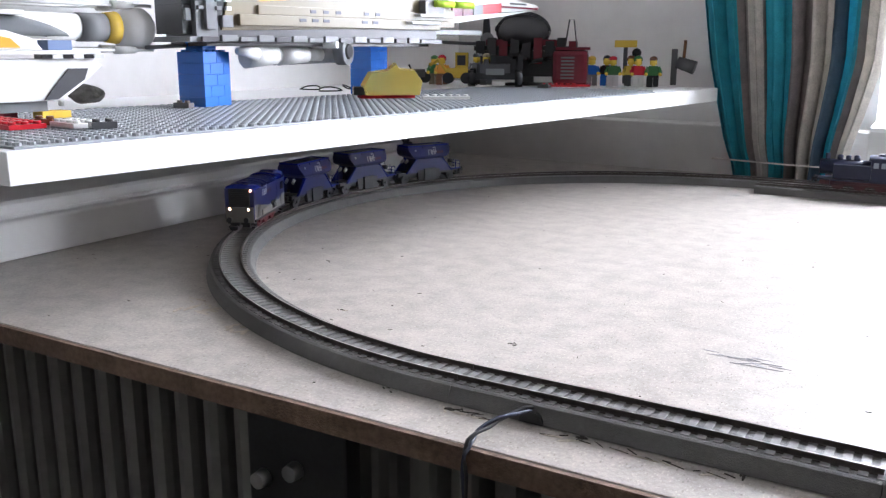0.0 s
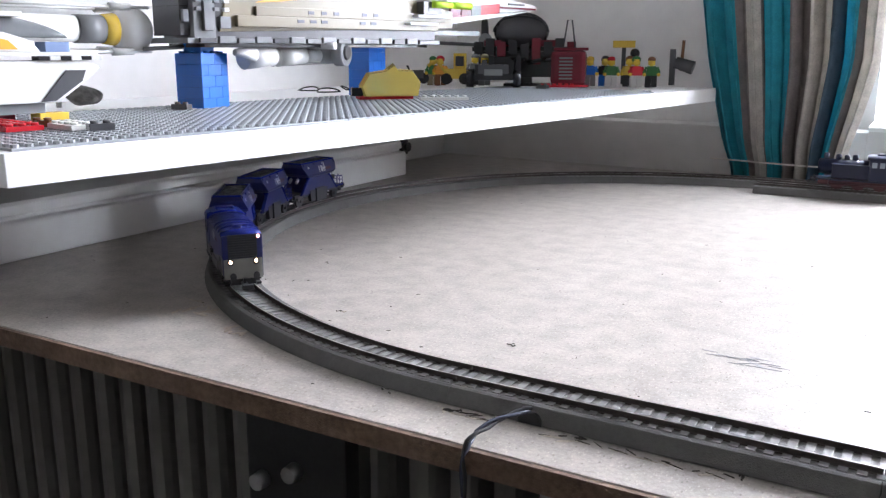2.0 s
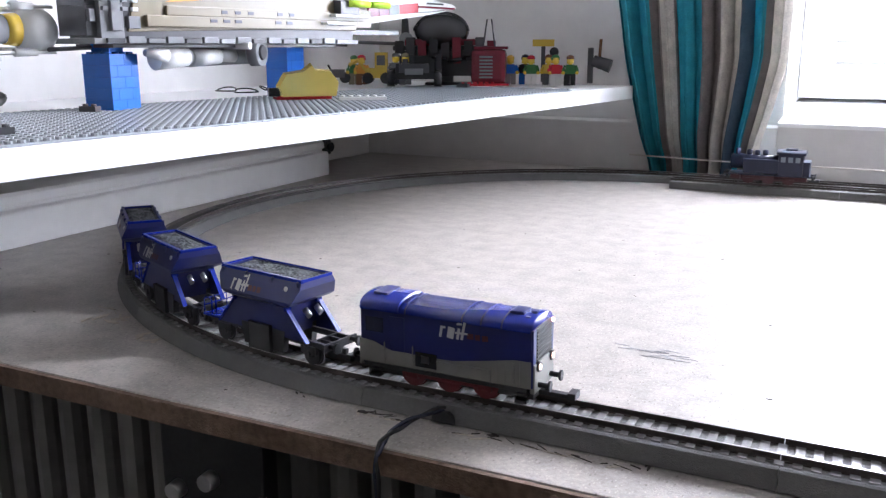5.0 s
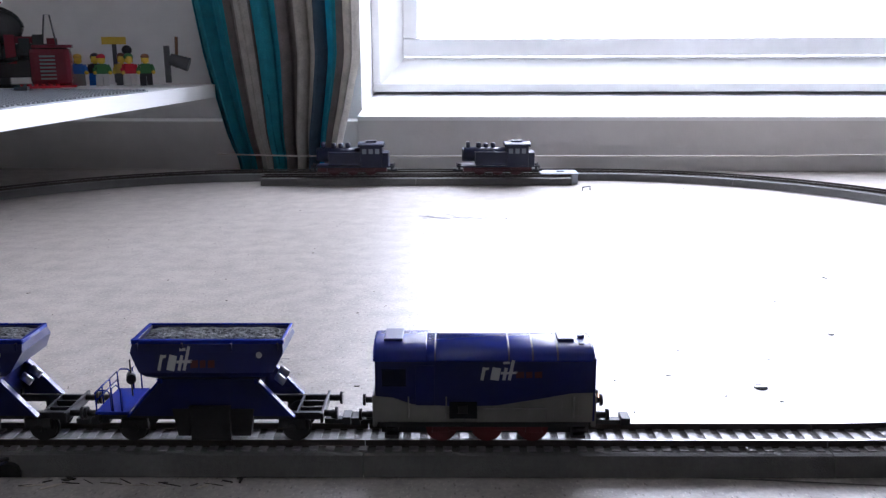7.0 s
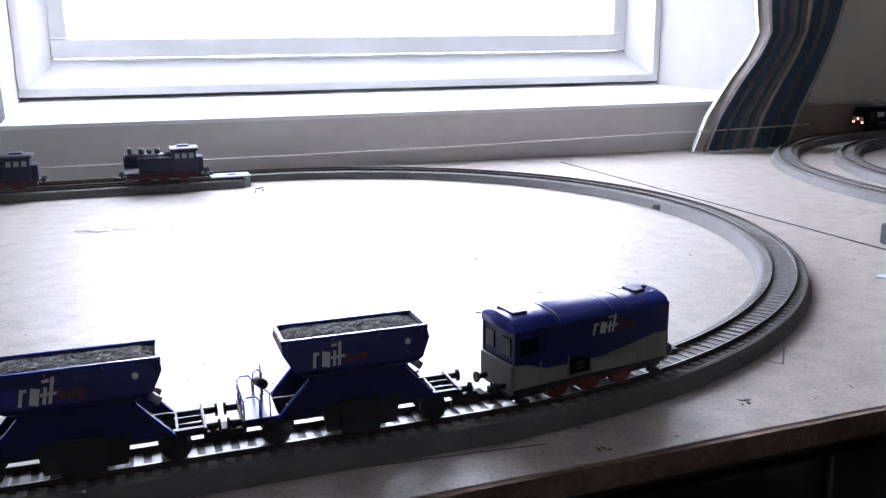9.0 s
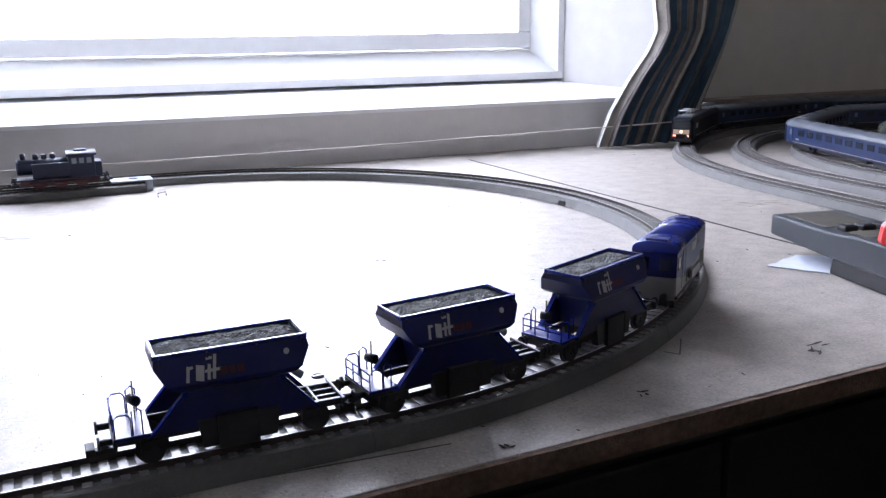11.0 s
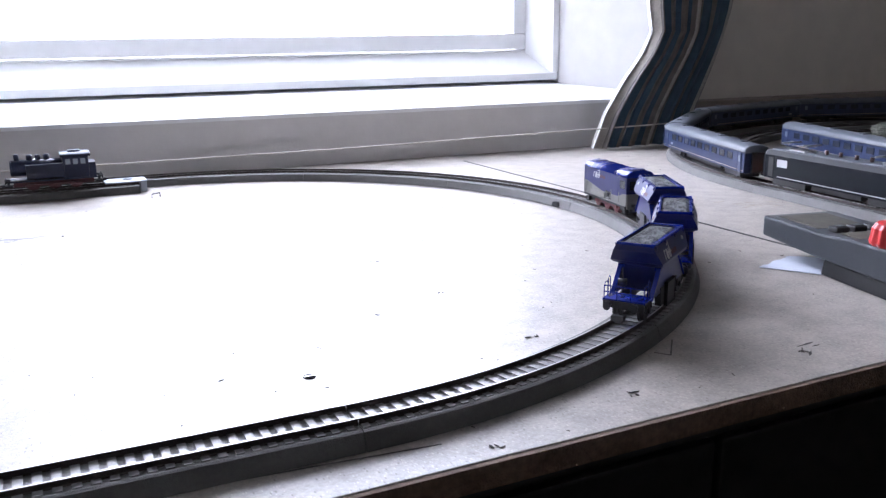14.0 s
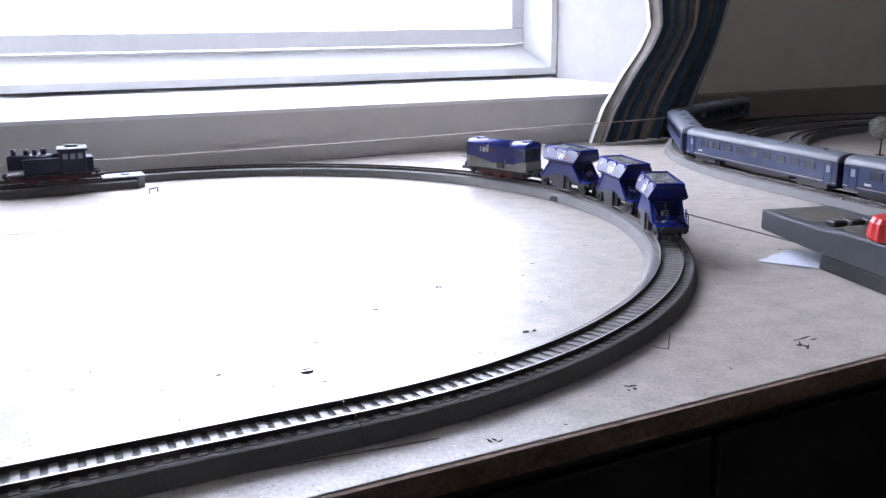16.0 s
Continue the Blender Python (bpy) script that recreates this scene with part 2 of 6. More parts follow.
def thing(name, label, category, group="", kind="", m=None):
    ob = tagged(new(name), label, category, group, kind)
    ob.empty_display_size = 0.01
    if m:
        ob.matrix_basis = m
    return ob


def struct(name, bm, mats, label=""):
    return tagged(part(name, bm, mats), label, "", "", "structure")


B = bmesh.new

# ---------------------------------------------------------------- the oval's line
OC, OR, OL, OPHI = Vector((0.0863, 0.940)), 0.4142, 0.4067, radians(-0.67)
RAIL_Z = 0.0131
PER = 2 * OL + 2 * math.pi * OR


def oval(s, o=0.0):
    """Place and heading on the oval, o metres outside its line."""
    s %= PER
    r = OR + o
    if s < OL:
        a, b, h = -OL / 2 + s, -r, 0.0
    elif s < OL + math.pi * OR:
        th = (s - OL) / OR
        a, b, h = OL / 2 + r * math.sin(th), -r * math.cos(th), th
    elif s < 2 * OL + math.pi * OR:
        a, b, h = OL / 2 - (s - OL - math.pi * OR), r, math.pi
    else:
        th = (s - 2 * OL - math.pi * OR) / OR
        a, b, h = -OL / 2 - r * math.sin(th), r * math.cos(th), math.pi + th
    c, d = math.cos(OPHI), math.sin(OPHI)
    return Vector((OC.x + a * c - b * d, OC.y + a * d + b * c)), h + OPHI


RC, RR = Vector((1.51, 0.855)), (0.561, 0.473, 0.385)


LOOP_D, LOOP_A = 0.60, radians(-6)       # the second layout's straights, and its turn


def side_line(s, o, r):
    """Closed loops of the second layout; s runs from the far crest along the curve and straight next to the oval."""
    per = 2 * LOOP_D + 2 * math.pi * r
    s = (s + 10 * per) % per
    q = r + o
    if s > per - math.pi * r / 2:
        s -= per
    if s < math.pi * r / 2:
        th = s / r
        a, b, h = -q * math.sin(th), q * math.cos(th), math.pi + th
    elif s < math.pi * r / 2 + LOOP_D:
        a, b, h = -q, -(s - math.pi * r / 2), 1.5 * math.pi
    elif s < 1.5 * math.pi * r + LOOP_D:
        th = (s - math.pi * r / 2 - LOOP_D) / r
        a, b, h = -q * math.cos(th), -LOOP_D - q * math.sin(th), 1.5 * math.pi + th
    else:
        a, b, h = q, -LOOP_D + (s - 1.5 * math.pi * r - LOOP_D), 0.5 * math.pi
    c, d = math.cos(LOOP_A), math.sin(LOOP_A)
    return Vector((RC.x + a * c - b * d, RC.y + a * d + b * c)), h + LOOP_A


# ---------------------------------------------------------------- the room
WY = lambda x: 1.456 - 0.0565 * x        # face of the window wall
WT = math.degrees(math.atan(-0.0565))


def on_wall(bm, name, mats, label=""):
    """Shapes given along the window wall: x along it, y into it from its face."""
    ob = struct(name, bm, mats, label)
    ob.matrix_basis = pose(0, 1.456, 0, 0, 0, WT)
    return ob


OX0, OX1, OD = -0.01, 1.075, 0.22        # window opening and depth
on_wall(bx(B(), -0.80, OX0, 0, 0.24, -0.75, 0.071, 0.002), "wall_ledge", M["wall"], "boxed-in white wall ledge behind the track")
on_wall(bx(B(), OX1 + 0.112, 2.3, 0.085, 0.24, -0.75, 0.058, 0.002), "wall_ledge_east", M["wall_tan"], "boxed-in cream wall ledge, its cream darkened to tan for shade")
on_wall(bx(B(), -0.80, OX0, 0.045, 0.24, 0.0712, 1.75), "wall_north", M["wall"], "white painted plaster wall beside the window")
on_wall(bx(B(), OX1 + 0.112, 2.3, 0.125, 0.24, 0.0582, 1.75), "wall_north_east", M["wall_cream"], "shaded cream plaster wall beyond the curtain")
on_wall(bx(B(), OX0, OX1 + 0.1115, 0, 0.24, -0.75, 0.072), "wall_under_window", M["wall"], "grey-white wall below the window sill")
on_wall(bx(B(), OX0, OX1, 0, 0.24, 1.15, 1.75), "wall_over_window", M["wall"])
on_wall(prism(B(), [(0.0, 0.0722), (-0.004, 0.0722), (-0.004, 0.078), (0.0, 0.079), (OD, 0.104), (OD, 0.0722)], OX0, OX1 + 0.11, "x"), "window_sill", M["white"], "sloping white window sill")
on_wall(prism(B(), [(OX1 + 0.0005, 0.239), (OX1 + 0.0005, 0.166), (OX1 + 0.111, 0.044), (OX1 + 0.111, 0.239)], 0.0725, 1.75, "z"), "window_reveal", M["wall"], "white plastered splayed window reveal")
bm = B()
bx(bm, -0.84, -0.70, 0.0, 1.75, -0.75, 1.75)
struct("wall_west", bm, M["wall"], "white painted side wall behind the shelf")
# Unseen closing walls, darkened to cut the fill light they bounce back.
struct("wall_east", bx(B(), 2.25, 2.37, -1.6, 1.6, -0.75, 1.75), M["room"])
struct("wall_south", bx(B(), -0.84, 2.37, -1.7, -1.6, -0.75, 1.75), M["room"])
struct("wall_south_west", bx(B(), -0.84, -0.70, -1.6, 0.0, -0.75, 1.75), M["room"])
# Floor and ceiling are also out of view and toned low against bounce.
struct("floor", bx(B(), -0.84, 2.37, -1.7, 1.75, -0.85, -0.75), M["carpet"], "dark carpet floor")
struct("ceiling", bx(B(), -0.84, 2.37, -1.7, 1.75, 1.75, 1.85), M["ceiling"])


def window():
    w = tagged(new("window_1"), "white wooden window in a deep reveal", "window", "", "structure")
    w.matrix_basis = pose(0, 1.456, 0, 0, 0, WT)
    y0 = OD - 0.05
    rail = [(y0, 0.1045), (y0, 0.1170), (y0 + 0.003, 0.1195), (y0 + 0.047, 0.1560), (y0 + 0.047, 0.1590), (OD + 0.05, 0.1590), (OD + 0.05, 0.1045)]
    part("bottom_rail", prism(B(), rail, OX0 + 0.001, OX1 - 0.001, "x", bevel=0.0008), M["white"], w, "sloped white bottom rail")
    part("top_rail", bx(B(), OX0, OX1, y0, OD + 0.05, 1.10, 1.15, 0.003), M["white"], w)
    for x0, sg in ((OX0 + 0.001, 1), (OX1 - 0.001, -1)):
        jamb = [(x0, y0 - 0.002), (x0 + sg * 0.012, y0 - 0.002), (x0 + sg * 0.046, y0 + 0.045), (x0 + sg * 0.046, OD + 0.05), (x0, OD + 0.05)]
        part("jamb", prism(B(), jamb, 0.1185, 1.0995, "z", bevel=0.0008), M["white"], w, "splayed white window jamb")
    xa, xb, ya, yb = OX0 + 0.047, OX1 - 0.047, y0 + 0.043, OD + 0.040
    for c0, c1, d0, d1 in ((xa, xb, 0.1610, 0.1900), (xa, xb, 1.07, 1.0985), (xa, xa + 0.026, 0.1902, 1.0698), (xb - 0.026, xb, 0.1902, 1.0698)):
        part("sash_bar", bx(B(), c0, c1, ya, yb, d0, d1, 0.003), M["white"], w)
    gm = bpy.data.materials.new("window_glass")
    gm.use_nodes = True
    b = gm.node_tree.nodes["Principled BSDF"]
    b.inputs["Transmission Weight"].default_value, b.inputs["Roughness"].default_value, b.inputs["IOR"].default_value = 1.0, 0.0, 1.05
    g = part("pane", bx(B(), OX0 + 0.071, OX1 - 0.071, OD + 0.020, OD + 0.024, 0.187, 1.072), gm, w)
    g.visible_shadow = False


window()
sky_glow = mat("bright_overcast_sky", (0.9, 0.92, 0.95), 1.0, 0, 0, 1, emit=(0.94, 0.97, 1.0), power=2.4)
on_wall(bx(B(), -3.0, 4.0, 2.2, 2.25, -1.5, 3.5), "backdrop", sky_glow, "bright overcast sky outside the window")

# tables
struct("table_top", bx(B(), -0.695, 0.7645, 0.473, 1.452 - 0.045, -0.013, 0.0, 0.0008), [M["board"]], "grey-brown chipboard table top with scuffs")
struct("table_top_east", prism(B(), [(0.7665, 0.473), (0.84, 0.473), (0.84, -0.46), (2.24, -0.46), (2.24, 1.34), (0.7665, 1.34)], -0.013, 0.0, "z", bevel=0.0008), [M["board"]], "second chipboard table top butted against the first")
struct("table_back_strip", prism(B(), [(-0.695, 1.408), (0.7645, 1.408), (0.7645, WY(0.7645) - 0.001), (-0.695, WY(-0.695) - 0.001)], -0.014, -0.001, "z"), M["board"])
struct("table_back_strip_east", prism(B(), [(0.7665, 1.341), (2.24, 1.341), (2.24, WY(2.24) + 0.084), (1.19, WY(1.19) + 0.084), (1.186, WY(1.186) - 0.001), (0.7665, WY(0.7665) - 0.001)], -0.014, -0.001, "z"), M["board"])
struct("trim", bx(B(), -0.695, 0.8395, 0.4695, 0.4725, -0.0128, -0.0006), M["board_edge"], "raw brown chipboard edge of the table")
# casing along the west wall
bm = B()
prism(bm, [(-0.698, 0.0005), (-0.602, 0.0005), (-0.602, 0.0325), (-0.6035, 0.0345), (-0.6130, 0.0345), (-0.6130, 0.0375), (-0.609, 0.039), (-0.6095, 0.0475), (-0.613, 0.0505), (-0.698, 0.0515)], 0.0, 1.216, "y", bevel=0.0012)
struct("wall_casing", bm, M["white"], "white moulded casing along the wall under the shelf")


# ---------------------------------------------------------------- shelf and what is under the table
SA, SB = Vector((-0.334, 0.416)), Vector((-0.214, 1.357))     # front edge of the shelf
S_TOP, S_LOW = 0.1277, 0.1094


def shelf():
    t = thing("wall_shelf", "long white laminated wall shelf with a thick front edge", "shelf")
    d = (SB - SA)
    bm = B()
    far = SA + d * 1.06
    prism(bm, [(SA.x, SA.y), (far.x, far.y), (-0.699, far.y + 0.05), (-0.699, SA.y + 0.01)], S_LOW, S_TOP, "z", bevel=0.0008)
    part("board", bm, M["shelf"], t)
    bm = B()
    bm.free()
    for y, w in ((0.560, 0.012), (0.732, 0.012), (0.925, 0.032), (1.130, 0.014)):
        bk = part("bracket", bx(B(), -0.699, -0.690, y, y + w, 0.0525, S_LOW - 0.0002, 0.001), M["bracket_grey"], t, "dark grey bracket upright")
        part("arm", prism(B(), [(-0.6898, S_LOW - 0.0002), (-0.57, S_LOW - 0.0002), (-0.57, S_LOW - 0.006), (-0.6898, S_LOW - 0.018)], y + w / 2 - 0.002, y + w / 2 + 0.002, "y"), M["bracket_grey"], bk)


shelf()


def under_table():
    t = thing("radiator", "cream ribbed panel radiator, its paint darkened for the shade below the table", "radiator")
    bm = B()
    rings = []
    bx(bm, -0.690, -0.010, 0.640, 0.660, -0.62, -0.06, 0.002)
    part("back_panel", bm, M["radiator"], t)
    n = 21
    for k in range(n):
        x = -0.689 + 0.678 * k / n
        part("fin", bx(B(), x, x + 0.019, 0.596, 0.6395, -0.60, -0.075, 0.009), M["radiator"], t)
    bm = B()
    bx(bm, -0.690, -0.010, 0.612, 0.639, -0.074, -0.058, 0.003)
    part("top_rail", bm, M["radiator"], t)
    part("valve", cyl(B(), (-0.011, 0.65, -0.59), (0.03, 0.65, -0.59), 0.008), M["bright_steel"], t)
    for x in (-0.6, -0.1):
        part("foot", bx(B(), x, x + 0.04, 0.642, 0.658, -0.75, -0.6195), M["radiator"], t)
    t = thing("trestle_bracket", "black steel trestle head with two bright bolts under the table", "bracket")
    bm = B()
    bx(bm, -0.285, -0.205, 0.53, 0.545, -0.15, -0.0145, 0.002)
    bx(bm, -0.293, -0.198, 0.53, 0.62, -0.02, -0.0142, 0.001)
    bx(bm, -0.268, -0.223, 0.535, 0.56, -0.75, -0.15, 0.003)
    part("plate", bm, M["black"], t)
    for x, z in ((-0.2715, -0.091), (-0.2445, -0.079)):
        part("bolt", cyl(B(), (x, 0.522, z), (x, 0.531, z), 0.0055, 0.0062, 12), M["bright_steel"], t, "bright bolt head")
    t = thing("trestle", "black steel trestle under the second table", "trestle")
    part("post", bx(B(), 0.86, 0.90, 0.56, 0.60, -0.75, -0.0142, 0.003), M["black"], t)
    # added black box: stands in for the darkness under this end of the table
    t = thing("dark_cupboard", "black box with doors, added to stand for the dark under the table", "cupboard")
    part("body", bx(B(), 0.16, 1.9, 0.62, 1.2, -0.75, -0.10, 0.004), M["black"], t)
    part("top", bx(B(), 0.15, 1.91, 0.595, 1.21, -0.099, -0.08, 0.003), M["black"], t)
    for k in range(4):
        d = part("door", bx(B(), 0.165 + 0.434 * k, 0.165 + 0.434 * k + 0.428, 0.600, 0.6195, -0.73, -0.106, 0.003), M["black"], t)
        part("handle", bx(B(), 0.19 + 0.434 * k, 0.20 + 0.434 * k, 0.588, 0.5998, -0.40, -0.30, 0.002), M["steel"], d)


under_table()

# ---------------------------------------------------------------- tracks
def swept(line, s0, s1, step, profile):
    """A closed profile of (outward offset, height) carried along a line."""
    n = max(2, int(math.ceil((s1 - s0) / step)) + 1)
    rings = []
    for i in range(n):
        s = s0 + (s1 - s0) * i / (n - 1)
        ring = []
        for o, z in profile:
            p, h = line(s, o)
            ring.append((p.x, p.y, z))
        rings.append(ring)
    bm = B()
    loft(bm, rings)
    return bm


BED = [(-0.0208, 0.0006), (-0.0166, 0.0092), (-0.0150, 0.0098), (0.0150, 0.0098), (0.0164, 0.0092), (0.0196, 0.0006)]
SLEEPER_PITCH = 0.00737


def rail_profile(o):
    z = RAIL_Z
    return [(o - 0.0009, 0.0097), (o - 0.0009, 0.0103), (o - 0.0004, 0.0106), (o - 0.0004, z - 0.0008), (o - 0.0006, z - 0.0003), (o - 0.0005, z),
            (o + 0.0005, z), (o + 0.0006, z - 0.0003), (o + 0.0004, z - 0.0008), (o + 0.0004, 0.0106), (o + 0.0009, 0.0103), (o + 0.0009, 0.0097)]


def sleeper_mesh():
    bm = B()
    bx(bm, -0.0021, 0.0021, -0.0136, 0.0136, 0.0088, 0.0104, 0.0003)
    return mesh_of("sleeper", bm, M["sleeper"])


SLEEPER = sleeper_mesh()


def joined_sleepers(line, ss, parent):
    me = bpy.data.meshes.new("sleeper_row")
    vs, fs = [], []
    base = [v.co.copy() for v in SLEEPER.vertices]
    polys = [tuple(p.vertices) for p in SLEEPER.polygons]
    for s in ss:
        p, h = line(s, 0.0)
        m = Matrix.Translation((p.x, p.y, 0)) @ Matrix.Rotation(h, 4, "Z")
        k = len(vs)
        vs += [tuple(m @ c) for c in base]
        fs += [tuple(k + i for i in q) for q in polys]
    me.from_pydata(vs, [], fs)
    me.materials.append(M["sleeper"])
    ob = new("sleeper_row", me)
    ob.parent = parent
    tagged(ob, "", "", "", "stuff")


def track(name, label, line, s0, s1, joints, near=None):
    t = thing(name, label, "track")
    for a, b in zip(joints, joints[1:]):
        part("roadbed", swept(line, a + 0.0002, b - 0.0002, 0.02, BED), M["bed"], t)
    for o in (-0.0087, 0.0087):
        for a, b in zip(joints, joints[1:]):
            rl = part("rail", swept(line, a + 0.0002, b - 0.0002, 0.012, rail_profile(o)), M["rail_side"], t)
            head = [(o - 0.0005, RAIL_Z - 0.0002), (o - 0.0004, RAIL_Z + 0.00012), (o + 0.0004, RAIL_Z + 0.00012), (o + 0.0005, RAIL_Z - 0.0002)]
            part("rail_head", swept(line, a + 0.0002, b - 0.0002, 0.012, head), M["rail"], rl, "polished rail head")
    n = int((s1 - s0) / SLEEPER_PITCH)
    rest = []
    for i in range(n):
        s = s0 + (i + 0.5) * (s1 - s0) / n
        if near and near(s):
            p, h = line(s, 0.0)
            ob = new("sleeper", SLEEPER)
            ob.parent = t
            ob.matrix_basis = pose(p.x, p.y, 0, 0, 0, math.degrees(h))
        else:
            rest.append(s)
    joined_sleepers(line, rest, t)
    return t


qr = math.pi * OR / 6
joints = [0, OL / 2, OL] + [OL + qr * k for k in range(1, 7)] + [OL + 6 * qr + OL / 2, 2 * OL + 6 * qr] + [2 * OL + 6 * qr + qr * k for k in range(1, 7)]
oval_track = track("oval_track", "oval of model railway track on grey moulded roadbed", lambda s, o: oval(s, o), 0, PER, joints,
                   lambda s: s < OL + 0.78 or s > PER - 0.72)

for r in RR:
    per = 2 * LOOP_D + 2 * math.pi * r
    a0 = -math.pi * r / 2
    cuts = [a0 + math.pi * r * k / 6 for k in range(7)] + [a0 + math.pi * r + LOOP_D * k / 3 for k in (1, 2, 3)]
    cuts += [cuts[-1] + math.pi * r * k / 6 for k in range(1, 7)] + [cuts[-1] + math.pi * r + LOOP_D * k / 3 for k in (1, 2, 3)]
    track("loop_track", "loop of model railway track on grey roadbed", lambda s, o, r=r: side_line(s, o, r), a0, a0 + per, cuts)

STUB_Y, STUB_A, STUB_B = 1.3125, -0.125, 0.285


def stub_line(s, o):
    return Vector((s, STUB_Y - 0.03 * (s - 0.08) * 0.4 - o)), 0.0


stub = track("stub_track", "short straight track with a pale end plate", stub_line, STUB_A, STUB_B, [STUB_A, 0.08, STUB_B])
bm = B()
bx(bm, STUB_B - 0.040, STUB_B + 0.010, STUB_Y - 0.0125, STUB_Y + 0.022, 0.0135, 0.0150, 0.0005)
bx(bm, STUB_B + 0.0015, STUB_B + 0.009, STUB_Y - 0.012, STUB_Y + 0.020, 0.0006, 0.0136, 0.0006)
part("end_plate", bm, mat("pale_blue_grey_plastic", (0.34, 0.38, 0.43), 0.4, 0, 0.06, 200), stub)
part("plate_screw", cyl(B(), (STUB_B - 0.012, STUB_Y + 0.006, 0.0149), (STUB_B - 0.012, STUB_Y + 0.006, 0.0158), 0.006, 0.0055), M["steel"], stub)


# ---------------------------------------------------------------- rolling stock of the oval
def brand_bars(parent, x0, y, z0, size, side, slope=0.0):
    """Plain strokes in white and dull red in place of the printed emblem."""
    bm = B()
    w = size
    def stroke(a, b, c, d, wd=0.13):
        th = wd * w / 2
        if side > 0:
            a, c = 3.12 - a, 3.12 - c
        p, q = Vector((x0 + a * w, 0, z0 + b * w)), Vector((x0 + c * w, 0, z0 + d * w))
        n = (q - p).normalized().cross(Vector((0, 1, 0))) * th
        vs = [bm.verts.new((v.x, y + side * (0.00035 - slope * (v.z - z0)), v.z)) for v in (p + n, q + n, q - n, p - n)]
        bm.faces.new(vs if side < 0 else vs[::-1])
    for a, wd in (((.04, .02, .16, .72), 0.17), ((.68, .02, .80, .70), 0.44), ((1.16, .02, 1.28, .70), 0.17), ((1.44, .02, 1.64, 1.10), 0.17)):
        stroke(*a, wd=wd)
    for a in ((1.00, .40, 1.86, .43), (1.12, .95, 1.46, .97), (.16, .62, .40, .66)):
        stroke(*a)
    part("emblem", bm, M["print"], parent, "white printed emblem strokes")
    bm = B()
    for a in ((1.78, .30, 2.20, .32), (2.3, .30, 2.62, .32), (2.74, .30, 3.12, .32)):
        stroke(*a, wd=0.34)
    part("emblem_red", bm, M["dull_red"], parent, "dull red printed bar")


def buffers(parent, x, sgn, z=0.0115, half=0.0098):
    for y in (-half, half):
        bm = B()
        cyl(bm, (x, y, z), (x + sgn * 0.005, y, z), 0.0014, seg=10)
        cyl(bm, (x + sgn * 0.005, y, z), (x + sgn * 0.0062, y, z), 0.0027, seg=14)
        part("buffer", bm, M["steel"], parent)


def coupler(parent, x, sgn, reach=0.0125):
    bm = B()
    bx(bm, min(x, x + sgn * reach), max(x, x + sgn * reach), -0.0022, 0.0022, 0.0042, 0.0062, 0.0003)
    bx(bm, min(x + sgn * (reach - 0.004), x + sgn * reach), max(x + sgn * (reach - 0.004), x + sgn * reach), -0.0046, 0.0046, 0.0045, 0.0078, 0.0004)
    bx(bm, min(x + sgn * 0.003, x + sgn * 0.006), max(x + sgn * 0.003, x + sgn * 0.006), -0.0012, 0.0012, 0.006, 0.0092)
    part("coupler", bm, M["black"], parent)


def wheelset(parent, x, r, mats=None, rim=None):
    bm = B()
    for y in (-0.0086, 0.0086):
        s = 1 if y > 0 else -1
        cyl(bm, (x, y - 0.0013, r), (x, y + 0.0013, r), r, seg=20)
        cyl(bm, (x, y - s * 0.0022, r), (x, y - s * 0.0013, r), r + 0.0008, seg=20)
        cyl(bm, (x, y, r), (x, y + s * 0.0022, r), r * 0.3, seg=10)
    cyl(bm, (x, -0.009, r), (x, 0.009, r), 0.0011, seg=8)
    part("wheelset", bm, mats or M["black"], parent)


def arch(half, z0, z1, rise, n=12):
    """Cross-section outline (y, z): upright sides and a rounded roof."""
    pts = [(half, z0), (half, z1)]
    for i in range(1, n):
        a = math.pi * i / n
        pts.append((half * math.cos(a), z1 + rise * math.sin(a) ** 0.8))
    pts += [(-half, z1), (-half, z0)]
    return pts


M["blue_glass"] = mat("navy_cab_glass", (0.006, 0.010, 0.035), 0.15, 0, 0.1, 50)


